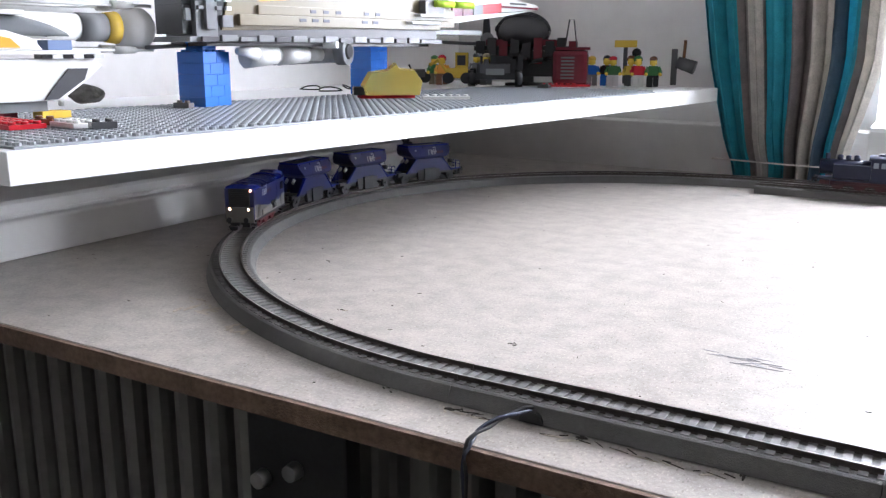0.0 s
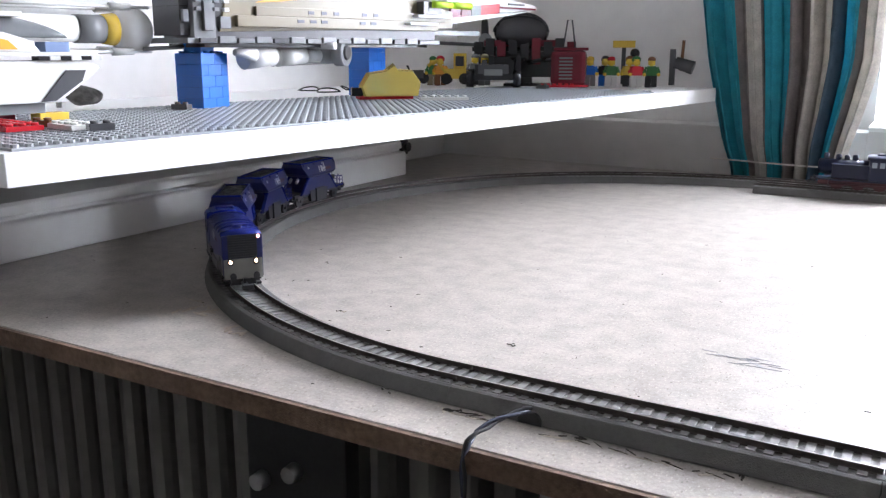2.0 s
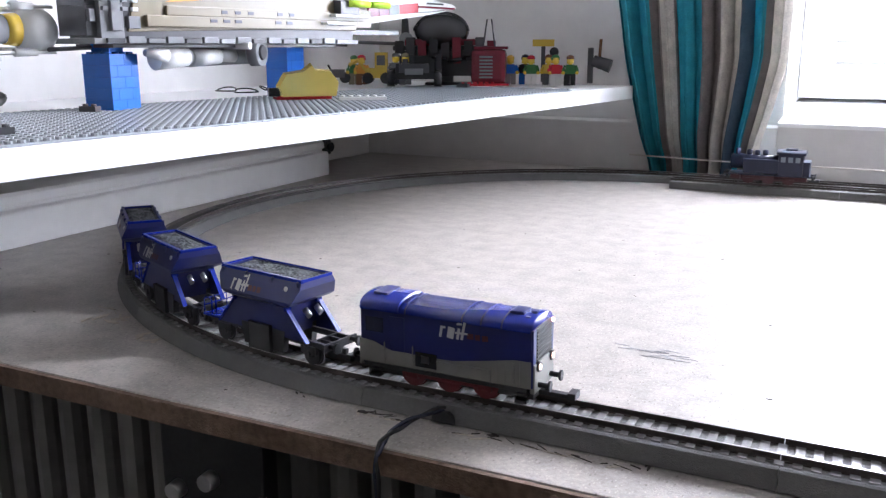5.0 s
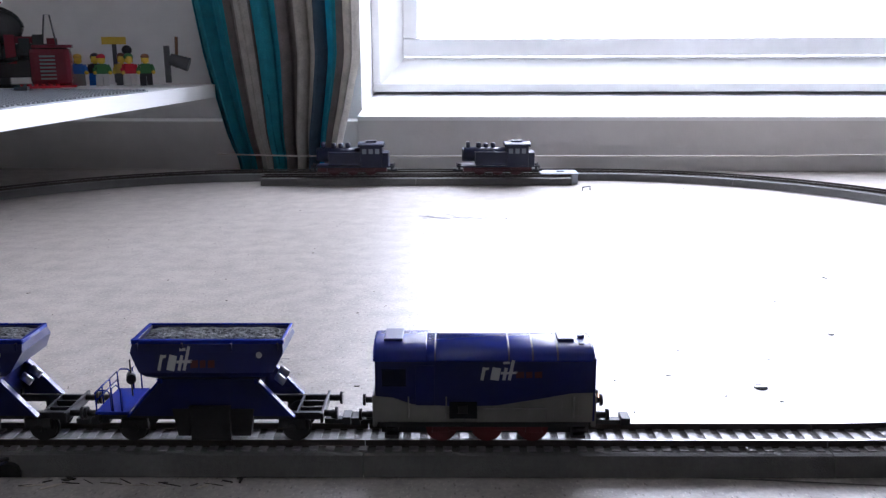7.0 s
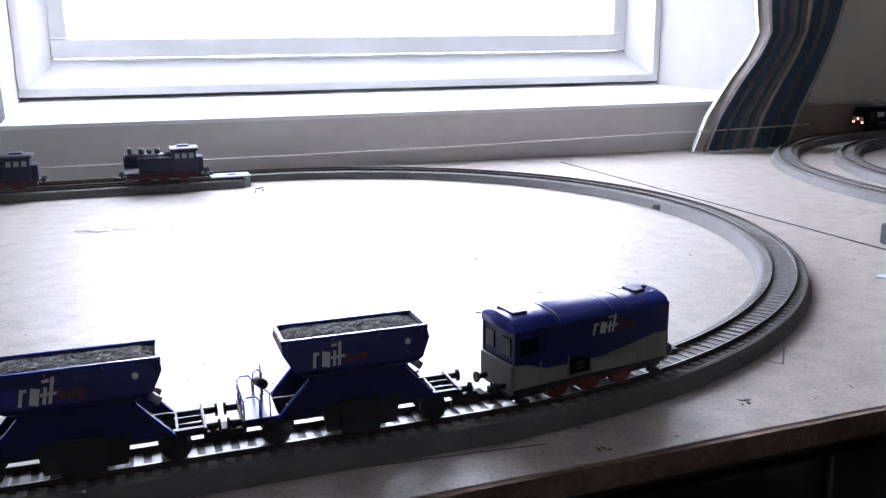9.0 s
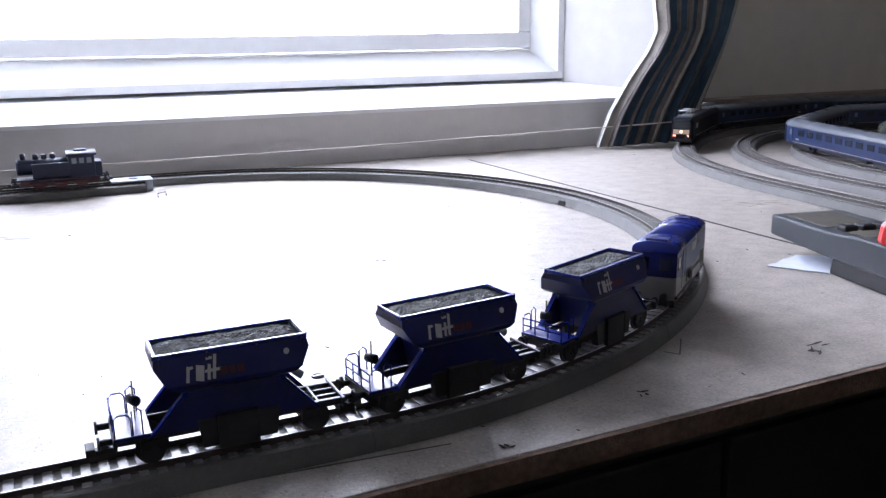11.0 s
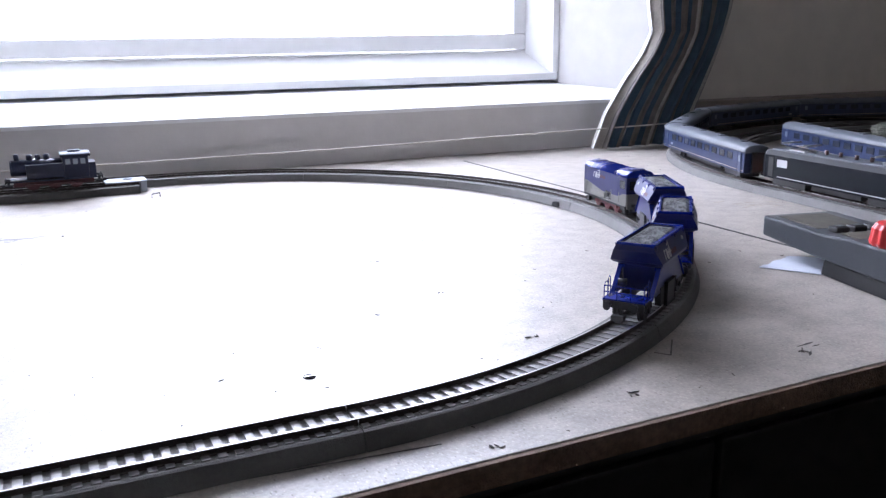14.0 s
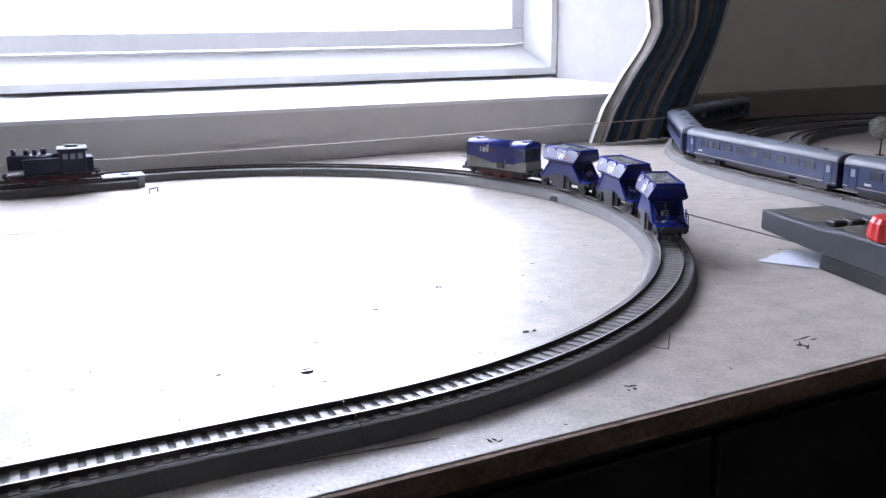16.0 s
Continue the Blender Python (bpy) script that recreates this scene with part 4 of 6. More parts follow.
def coach():
    t = thing("passenger_coach", "night blue passenger coach model with a grey roof", "coach", "blue passenger coaches")
    h = 0.128
    part("body", bx(B(), -h, h, -0.0168, 0.0168, 0.0100, 0.0365, 0.0010), M["coach"], t)
    bm = B()
    loft(bm, [[(x, y * k, z) for y, z in arch(0.0172, 0.0358, 0.0372, 0.0085)] for x, k in ((-h - 0.0005, 0.94), (-h + 0.003, 1.0), (h - 0.003, 1.0), (h + 0.0005, 0.94))], smooth=True)
    part("roof", bm, M["roof"], t)
    for x in (-0.09, -0.03, 0.03, 0.09):
        part("roof_vent", bx(B(), x - 0.004, x + 0.004, -0.004, 0.004, 0.0448, 0.0468, 0.0005), M["roof"], t)
    for side in (-1, 1):
        for k in range(9):
            x = -0.096 + k * 0.0225
            w = part("window", bx(B(), x, x + 0.0135, side * 0.0168, side * 0.0172, 0.0242, 0.0325, 0.0003), M["coach_glass"], t)
        for x in (-0.121, 0.111):
            part("door", bx(B(), x, x + 0.010, side * 0.0167, side * 0.0171, 0.0110, 0.0345, 0.0003), M["coach"], t)
            part("door_window", bx(B(), x + 0.0025, x + 0.0075, side * 0.0171, side * 0.0174, 0.0240, 0.0320), M["pale_glass"], t)
        part("line", bx(B(), -h + 0.001, h - 0.001, side * 0.0168, side * 0.0170, 0.0128, 0.0134), M["cream"], t)
        part("mark", bx(B(), -0.102, -0.094, side * 0.0168, side * 0.0170, 0.0168, 0.0192), M["print"], t)
    for sg in (-1, 1):
        part("gangway", bx(B(), min(sg * h, sg * (h + 0.004)), max(sg * h, sg * (h + 0.004)), -0.008, 0.008, 0.0110, 0.0370, 0.0006), M["black"], t)
        part("bogie", bx(B(), sg * 0.092 - 0.020, sg * 0.092 + 0.020, -0.0125, 0.0125, 0.0030, 0.0095, 0.0006), M["black"], t)
        for dx in (-0.0145, 0.0145):
            wheelset(t, sg * 0.092 + dx, 0.0055)
    part("underframe", bx(B(), -0.055, 0.055, -0.0110, 0.0110, 0.0040, 0.0102, 0.0008), M["black"], t)
    return t


M["coach_glass"] = mat("grey_coach_window", (0.028, 0.033, 0.045), 0.15, 0, 0.05, 50)
e_loco = electric()
first = fitted(coach(), 1.10, 0.97, 0.94)
outer_coaches = [first] + [copy_thing(first, Matrix()) for _ in range(3)]
inner_coaches = [copy_thing(first, Matrix()) for _ in range(3)]


# ---------------------------------------------------------------- curtains and cord
def curtain(name, label, prof, folds, depth, stripes, z0, z1, y0, seg=10):
    """A pleated cloth. prof: heights with its two ends along the wall; stripes: materials across it."""
    t = thing(name, label, "curtain")
    n = folds * seg
    rows = 40
    grid = []
    for side in (0, 1):
        g = []
        for r in range(rows + 1):
            v = r / rows
            z = z0 + (z1 - z0) * v
            row = []
            for i in range(n + 1):
                u = i / n
                xl, xr = np.interp(z, prof[0], prof[1]), np.interp(z, prof[0], prof[2])
                x = float(xl + (xr - xl) * u)
                y = y0
                ph = 2 * math.pi * u * folds
                amp = depth * (0.75 + 0.35 * math.sin(u * 9.1 + 1.3))
                x += 0.30 * depth * math.sin(2 * ph + 0.6 + 0.8 * v)
                y += amp * math.sin(ph + 0.5 * math.sin(3 * v + u * 7)) + 0.0011 * side
                row.append((x, y, z))
            g.append(row)
        grid.append(g)
    me = bpy.data.meshes.new("cloth")
    vs, fs, mi = [], [], []
    idx = {}
    for side in (0, 1):
        for r in range(rows + 1):
            for i in range(n + 1):
                idx[side, r, i] = len(vs)
                vs.append(grid[side][r][i])
    for side in (0, 1):
        for r in range(rows):
            for i in range(n):
                q = (idx[side, r, i], idx[side, r, i + 1], idx[side, r + 1, i + 1], idx[side, r + 1, i])
                fs.append(q if side == 0 else q[::-1])
                mi.append(stripes[int(i / n * len(stripes))])
    for r in range(rows):
        for i in (0, n):
            fs.append((idx[0, r, i], idx[1, r, i], idx[1, r + 1, i], idx[0, r + 1, i]))
            mi.append(stripes[0] if i == 0 else stripes[-1])
    me.from_pydata(vs, [], fs)
    for k in ("teal", "taupe", "beige", "blue_cloth", "lining"):
        me.materials.append(M[k])
    for p, k in zip(me.polygons, mi):
        p.material_index, p.use_smooth = k, True
    ob = new("cloth", me)
    ob.parent = t
    return t


curtain("curtain", "teal, taupe and beige striped curtain gathered beside the window",
        ((0.0, 0.02, 0.05, 0.10, 0.165, 0.25, 0.75), (-0.180, -0.184, -0.197, -0.210, -0.226, -0.240, -0.30), (-0.040, -0.036, -0.031, -0.018, -0.004, -0.003, 0.0)), 9, 0.014,
        [0] * 10 + [1] * 3 + [2] * 3 + [1] + [0] * 7 + [3] * 2 + [1] * 5 + [2] * 4 + [1] * 2 + [3] * 2 + [0] * 4 + [1] * 2 + [2] * 4, 0.003, 0.75, 1.420)
# grey-blue takes the place of teal here: the backlit shade is in the stripes
curtain("curtain", "teal and taupe striped curtain drawn aside, teal toned grey-blue for shade, pale lining showing",
        ((0.0, 0.015, 0.058, 0.112, 0.150, 0.188, 0.235, 0.75), (1.000, 1.006, 1.025, 1.062, 1.095, 1.117, 1.108, 1.09), (1.195, 1.199, 1.214, 1.240, 1.257, 1.272, 1.286, 1.34)), 7, 0.012,
        [4, 2, 1, 1, 3, 3, 1, 1, 3, 3, 1, 1, 3, 3, 1, 2, 1, 1, 3, 3, 1, 1, 3, 1, 1, 3, 2, 1], 0.003, 0.75, 1.335)
t = thing("tieback_string", "thin white cord stretched along the wall between the curtains", "cord")
bm = B()
tube(bm, [(-0.205, 1.40, 0.030), (-0.10, 1.398, 0.0275), (0.0, 1.400, 0.026), (0.25, 1.392, 0.026), (0.6, 1.37, 0.028), (0.95, 1.345, 0.034), (1.10, 1.325, 0.0375), (1.215, 1.318, 0.040)], 0.0011, 8)
part("strand", bm, M["cord"], t)


# ---------------------------------------------------------------- keyed runs
def vehicle_rows(line, s_at, half, z):
    rows = []
    for k in range(0, 81):
        tm = k * 0.2
        s = s_at(tm)
        a, _ = line(s + half, 0.0)
        b, _ = line(s - half, 0.0)
        mid, d = (a + b) / 2, a - b
        rows.append((tm, pose(mid.x, mid.y, z, 0, 0, math.degrees(math.atan2(d.y, d.x)))))
    return rows


def train_s(tm):
    return -0.4737 + 0.1044 * tm + float(np.interp(tm, (0, 1.0, 2.0, 3.0, 4.2, 5.5, 7.0, 9.0, 12.5, 14.5, 16.0), (0.0, 0.0, -0.004, -0.009, -0.005, 0.0, 0.0, 0.009, 0.009, 0.002, 0.0)))


SLACK_T = (0.0, 2.5, 6.0, 7.5, 9.0, 10.5, 12.0)      # play in the couplings, widest along the front straight
SLACK = ((0, 0, 0, -0.0022, -0.0005, 0, 0), (0.004, 0, 0, -0.0070, -0.0058, -0.002, 0), (0.006, 0, 0, -0.0070, -0.0062, -0.002, 0))


def wagon_s(tm, k):
    return train_s(tm) - 0.1190 - 0.1088 * k + float(np.interp(tm, SLACK_T, SLACK[k]))


def outer_s(tm):
    return OUT0 + OUT_V * tm + float(np.interp(tm, (9.5, 12.5, 14.5, 16.0), (0.034, 0.0, 0.0, 0.024)))


def inner_s(tm):
    return IN0 + IN_V * tm


OUT_V, IN_V = 0.200, 0.195
OUT0 = 0.9037 - OUT_V * 13.5
IN0 = 0.480 - IN_V * 14.5


def motions():
    walk(loco, vehicle_rows(oval, train_s, 0.020, RAIL_Z))
    for k, w in enumerate(wagons):
        walk(w, vehicle_rows(oval, lambda tm, k=k: wagon_s(tm, k), 0.036, RAIL_Z))
    walk(e_loco, vehicle_rows(lambda s, o: side_line(s, o, RR[0]), outer_s, 0.07, RAIL_Z))
    for k, c in enumerate(outer_coaches):
        walk(c, vehicle_rows(lambda s, o: side_line(s, o, RR[0]), lambda tm, k=k: outer_s(tm) - 0.2675 - 0.287 * k, 0.092, RAIL_Z))
    for k, c in enumerate(inner_coaches):
        walk(c, vehicle_rows(lambda s, o: side_line(s, o, RR[2]), lambda tm, k=k: inner_s(tm) + 0.1435 + 0.287 * k, 0.092, RAIL_Z))




# ---------------------------------------------------------------- building-brick toys on the shelf
def plastic(name, c, rough=0.25):
    return mat(name, c, rough, 0, 0.04, 120)


P = {"blue": plastic("brick_blue", (0.012, 0.13, 0.50)), "white": plastic("brick_white", (0.64, 0.64, 0.62)), "grey": plastic("brick_grey", (0.19, 0.195, 0.20)),
     "dark": plastic("brick_dark_grey", (0.07, 0.07, 0.075)), "charcoal": plastic("brick_charcoal", (0.035, 0.034, 0.036)), "black": plastic("brick_black", (0.02, 0.02, 0.022)), "red": plastic("brick_red", (0.50, 0.02, 0.03)),
     "maroon": plastic("brick_dark_red", (0.13, 0.012, 0.022)), "tan": plastic("brick_tan", (0.22, 0.185, 0.12)), "orange": plastic("brick_orange", (0.75, 0.33, 0.05)),
     "yellow": plastic("brick_yellow", (0.62, 0.42, 0.06)), "lime": plastic("brick_lime", (0.45, 0.70, 0.05)), "green": plastic("brick_green", (0.04, 0.16, 0.05)),
     "plate": plastic("baseplate_grey", (0.285, 0.30, 0.315)), "brown": plastic("brick_brown", (0.16, 0.07, 0.03)), "skin": plastic("figure_yellow", (0.75, 0.52, 0.06)),
     "amber": mat("amber_clear_plastic", (0.95, 0.78, 0.22), 0.12, 0, 0.03, 60, alpha=0.6), "smoke": mat("smoke_clear_plastic", (0.25, 0.26, 0.27), 0.1, 0, 0.05, 60, alpha=0.4)}
ST = 0.008     # stud pitch
BH = 0.0096    # brick height
SD = (SB - SA).normalized()
SANG = math.degrees(math.atan2(SD.y, SD.x)) - 90


def studs(bm, nx, ny, x0, y0, z, seg=8, mi=0):
    for i in range(nx):
        for j in range(ny):
            x, y = x0 + (i + 0.5) * ST, y0 + (j + 0.5) * ST
            cyl(bm, (x, y, z), (x, y, z + 0.0017), 0.0024, seg=seg, mi=mi)


def brick(name, nx, ny, h, m, parent, place, stud=True):
    bm = B()
    bx(bm, 0.0001, nx * ST - 0.0001, 0.0001, ny * ST - 0.0001, 0, h - 0.0001, 0.00025)
    if stud:
        studs(bm, nx, ny, 0, 0, h)
    ob = part(name, bm, m, parent)
    ob.matrix_basis = place
    return ob


def baseplates():
    nx = 28
    for k in range(3):
        n = 32 if k < 2 else 36
        t = thing("baseplate", "grey studded toy building baseplate lying on the shelf", "baseplate", "studded baseplates")
        part("sheet", bx(B(), -nx * ST, 0, 0.0003, n * ST - 0.0003, 0.0, 0.0016, 0.0003), P["plate"], t)
        me = bpy.data.meshes.new("studs")
        vs, fs = [], []
        seg = 8
        for i in range(nx):
            for j in range(n):
                x, y = -(i + 0.5) * ST, (j + 0.5) * ST
                b = len(vs)
                for z in (0.0015, 0.0034):
                    vs += [(x + 0.0024 * math.cos(2 * math.pi * q / seg), y + 0.0024 * math.sin(2 * math.pi * q / seg), z) for q in range(seg)]
                fs += [(b + q, b + (q + 1) % seg, b + seg + (q + 1) % seg, b + seg + q) for q in range(seg)]
                fs.append(tuple(b + seg + q for q in range(seg)))
        me.from_pydata(vs, [], fs)
        me.materials.append(P["plate"])
        ob = tagged(new("studs", me), "", "", "", "stuff")
        ob.parent = t
        p = SA + SD * (0.006 + 0.256 * k) + Vector((-SD.y, SD.x)) * 0.004
        t.matrix_basis = pose(p.x, p.y, S_TOP + 0.0001, 0, 0, SANG)


baseplates()
PZ = S_TOP + 0.0017


def pillar(x, y, ang, rows, label):
    t = thing("brick_pillar", label, "pillar", "blue brick pillars", m=pose(x, y, PZ, 0, 0, ang) @ Matrix.Diagonal((1.16, 1.16, 1.0, 1)))
    for r in range(rows):
        if r % 2 == 0:
            brick("brick", 3, 2, BH, P["blue"], t, pose(0, 0, r * BH), r == rows - 1)
            brick("brick", 3, 2, BH, P["blue"], t, pose(0, 2 * ST, r * BH), r == rows - 1)
        else:
            brick("brick", 3, 1, BH, P["blue"], t, pose(0, 0, r * BH), r == rows - 1)
            brick("brick", 3, 2, BH, P["blue"], t, pose(0, ST, r * BH), r == rows - 1)
            brick("brick", 3, 1, BH, P["blue"], t, pose(0, 3 * ST, r * BH), r == rows - 1)
    return t


p1 = pillar(-0.498, 0.688, 8, 5, "pillar of bright blue toy bricks holding up a toy starship")
brick("brick", 2, 2, BH, P["blue"], p1, pose(0.002, 0.008, 5 * BH))
pillar(-0.516, 0.963, 4, 6, "blue toy brick pillar under the starship's nose half")


def box_part(name, parent, m, *dims, bevel=0.0006):
    return part(name, bx(B(), *dims, bevel), m, parent)


def starship():
    """Axis along local y, nose towards +y."""
    t = thing("toy_starship", "large brick-built toy starship in tan, grey, white and dark red", "toy spaceship", m=pose(-0.520, 0.53, 0.0, 0, 0, -10.0))
    NEAR = t.matrix_basis.inverted() @ Vector((0.10, 0.15, 0.183))
    # rear nacelle, nearest to the room
    bm = B()
    cyl(bm, (0.014, -0.030, 0.198), (0.014, 0.062, 0.196), 0.0092, 0.0100, 20)
    part("nacelle", bm, P["white"], t)
    part("nacelle_band", cyl(B(), (0.014, 0.062, 0.196), (0.014, 0.084, 0.196), 0.0108, seg=20), P["grey"], t, "grey band")
    part("nacelle_ring", cyl(B(), (0.014, 0.084, 0.196), (0.014, 0.094, 0.196), 0.0112, 0.0126, 20), P["yellow"], t, "yellow ring")
    part("nacelle_dome", ball(B(), (0.014, 0.108, 0.1955), 0.0182, (1, 1, 1), 24), P["white"], t, "white round dome")
    for dz, dx in ((0.017, 0.010), (-0.017, 0.010), (0.016, -0.012), (-0.016, -0.012)):
        bm = B()
        tube(bm, [(0.014 + dx, -0.03, 0.196 + dz), (0.014 + dx, 0.12, 0.196 + dz)], 0.0013, 8)
        cyl(bm, (0.014 + dx, 0.086, 0.196 + dz), (0.014 + dx, 0.104, 0.196 + dz), 0.0032, 0.0026, 10)
        part("pylon_rod", bm, P["white"], t)
    bm = B()
    tube(bm, [(0.026, 0.112, 0.181), (0.026, 0.185, 0.184)], 0.0016, 8)
    part("barrel", bm, P["grey"], t)
    # the nacelle sits towards the wall, behind the speeder
    for o in t.children:
        o.data.transform(Matrix.Translation(NEAR) @ Matrix.Diagonal((1.05, 1.05, 1.05, 1)) @ Matrix.Translation(-NEAR))
    # engine block
    for y0, y1, x0, x1, z0, z1, c in ((0.150, 0.165, -0.02, 0.020, 0.192, 0.216, "dark"), (0.165, 0.200, -0.02, 0.026, 0.189, 0.232, "grey"), (0.200, 0.232, -0.02, 0.022, 0.192, 0.224, "dark"),
                                      (0.178, 0.192, 0.024, 0.030, 0.196, 0.222, "grey"), (0.206, 0.224, 0.020, 0.028, 0.198, 0.208, "grey"), (0.232, 0.258, -0.02, 0.020, 0.190, 0.230, "grey"),
                                      (0.152, 0.160, 0.018, 0.024, 0.203, 0.213, "grey"), (0.150, 0.236, -0.02, 0.020, 0.216, 0.238, "dark")):
        box_part("engine_block", t, P[c], x0, x1, y0, y1, z0, z1)
    for o in t.children:
        if o.name.startswith("engine_block"):
            o.data.transform(Matrix.Translation((0, 0.150, 0)) @ Matrix.Diagonal((1, 0.62, 1, 1)) @ Matrix.Translation((0, -0.150, 0)))
    for y in (0.160, 0.168, 0.178, 0.188):
        for zz in (0.212, 0.219):
            box_part("greeble", t, P["white" if (y * 1000) % 3 > 1 else "grey"], 0.0262, 0.0300, y, y + 0.005, zz, zz + 0.0032, bevel=0.0003)
    # lower wing plate
    box_part("wing_plate", t, P["grey"], -0.035, 0.030, 0.150, 0.470, 0.1855, 0.1900, bevel=0.0005)
    box_part("wing_plate", t, P["dark"], -0.030, 0.024, 0.170, 0.440, 0.1822, 0.1854, bevel=0.0005)
    for i in range(15):
        box_part("wing_tile", t, P["grey" if i % 4 else "dark"], 0.0305, 0.0335, 0.160 + i * 0.0195, 0.176 + i * 0.0195, 0.1862, 0.1900 + 0.0016 * (i % 2), bevel=0.0003)
    box_part("belly", t, P["dark"], -0.020, 0.0225, 0.170, 0.470, 0.1902, 0.2010)
    # tan hull, layered plates
    before = set(t.children)
    bm = B()
    prism(bm, [(0.262, 0.194), (0.575, 0.202), (0.575, 0.220), (0.47, 0.236), (0.36, 0.243), (0.285, 0.236), (0.270, 0.222)], -0.026, 0.024, "x", bevel=0.0006)
    part("hull", bm, P["tan"], t)
    box_part("hull_step", t, P["tan"], 0.0242, 0.0290, 0.278, 0.545, 0.1985, 0.2080)
    box_part("hull_step", t, P["tan"], 0.0242, 0.0270, 0.300, 0.560, 0.2082, 0.2165)
    bm = B()
    prism(bm, [(0.300, 0.2195), (0.345, 0.2300), (0.405, 0.2340), (0.392, 0.2290), (0.330, 0.2215)], 0.0242, 0.0256, "x")
    part("orange_flash", bm, P["orange"], t, "orange stripe")
    for y in (0.345, 0.360, 0.374, 0.425, 0.440, 0.500, 0.516):
        box_part("slot", t, P["dark"], 0.0290, 0.0296, y, y + 0.008, 0.2030, 0.2058, bevel=0.0002)
    for y in (0.360, 0.376, 0.392, 0.430, 0.446):
        box_part("slot", t, P["dark"], 0.0270, 0.0276, y, y + 0.007, 0.2110, 0.2140, bevel=0.0002)
    # white wedge, lime tubes
    box_part("white_plate", t, P["white"], 0.020, 0.036, 0.505, 0.560, 0.2120, 0.2150)
    box_part("white_plate", t, P["white"], 0.024, 0.038, 0.490, 0.535, 0.2040, 0.2068)
    box_part("dark_wedge", t, P["dark"], 0.018, 0.034, 0.515, 0.545, 0.2152, 0.2290)
    for y in (0.528, 0.562):
        part("lime_tube", cyl(B(), (0.036, y, 0.2262), (0.036, y + 0.030, 0.2262), 0.0036, seg=12), P["lime"], t, "lime green tube")
    # nose: white above, dark red band
    bm = B()
    prism(bm, [(0.575, 0.2165), (0.700, 0.2235), (0.755, 0.2295), (0.745, 0.2335), (0.690, 0.2385), (0.575, 0.2375)], -0.016, 0.016, "x", bevel=0.001)
    part("nose_top", bm, P["white"], t)
    bm = B()
    prism(bm, [(0.575, 0.2060), (0.690, 0.2190), (0.752, 0.2275), (0.700, 0.2230), (0.575, 0.2160)], -0.0165, 0.0165, "x", bevel=0.0006)
    part("nose_low", bm, P["white"], t)
    for y, c in ((0.578, "maroon"), (0.597, "maroon"), (0.616, "grey"), (0.634, "red"), (0.652, "red")):
        bm = B()
        dz = (y - 0.575) * 0.085
        prism(bm, [(y, 0.2135 + dz), (y + 0.018, 0.2150 + dz), (y + 0.018, 0.2265 + dz * 0.9), (y, 0.2250 + dz * 0.9)], 0.0166, 0.0185, "x")
        part("side_tile", bm, P[c], t)
    part("nose_stripe", bx(B(), 0.0162, 0.0178, 0.672, 0.748, 0.2272, 0.2296), P["maroon"], t)
    box_part("lower_spar", t, P["grey"], -0.012, 0.012, 0.555, 0.640, 0.1945, 0.2000)
    box_part("nose_slot", t, P["dark"], 0.0150, 0.0172, 0.690, 0.724, 0.2318, 0.2340, bevel=0.0003)
    for q in range(9):
        part("stud", cyl(B(), (0.020, 0.290 + q * 0.016, 0.2365), (0.020, 0.290 + q * 0.016, 0.2385 + 0.002 * (q > 2)), 0.0024, seg=10), P["tan"], t)
    for q in range(6):
        part("stud", cyl(B(), (0.010, 0.592 + q * 0.013, 0.2370), (0.010, 0.592 + q * 0.013, 0.2402), 0.0024, seg=10), P["white"], t)
    for o in t.children:
        if o not in before:
            o.data.transform(Matrix.Translation((0, -0.076, 0.0015)))
    # engines below the wing
    for y, r in ((0.232, 0.0110), (0.270, 0.0090)):
        bm = B()
        cyl(bm, (0.010, y - 0.012, 0.1735), (0.010, y + 0.022, 0.1745), r, r * 0.8, 18)
        cyl(bm, (0.010, y + 0.022, 0.1745), (0.010, y + 0.040, 0.1745), r * 0.6, r * 0.7, 18)
        part("under_engine", bm, P["white"], t)
    part("under_cone", cyl(B(), (0.022, 0.202, 0.178), (0.022, 0.224, 0.1755), 0.003, 0.0060, 12), P["white"], t)
    bm = B()
    cyl(bm, (0.020, 0.325, 0.1775), (0.030, 0.329, 0.1775), 0.0130, seg=24)
    part("wheel_ring", bm, P["grey"], t)
    part("wheel_hub", cyl(B(), (0.0302, 0.329, 0.1775), (0.0320, 0.3297, 0.1775), 0.0075, 0.006, 20), P["dark"], t)
    part("wheel_pin", cyl(B(), (0.010, 0.300, 0.1840), (0.036, 0.309, 0.1840), 0.0035, seg=14), P["white"], t)
    bm = B()
    cyl(bm, (-0.050, 0.300, 0.1740), (-0.050, 0.400, 0.1760), 0.0105, seg=18)
    part("far_engine", bm, P["grey"], t)
    # far nacelle and tail seen over the near one
    part("far_nacelle", cyl(B(), (-0.105, -0.02, 0.218), (-0.105, 0.16, 0.216), 0.010, seg=18), P["white"], t)
    box_part("stand_rod", t, P["white"], -0.107, -0.103, 0.10, 0.104, PZ, 0.209)


starship()


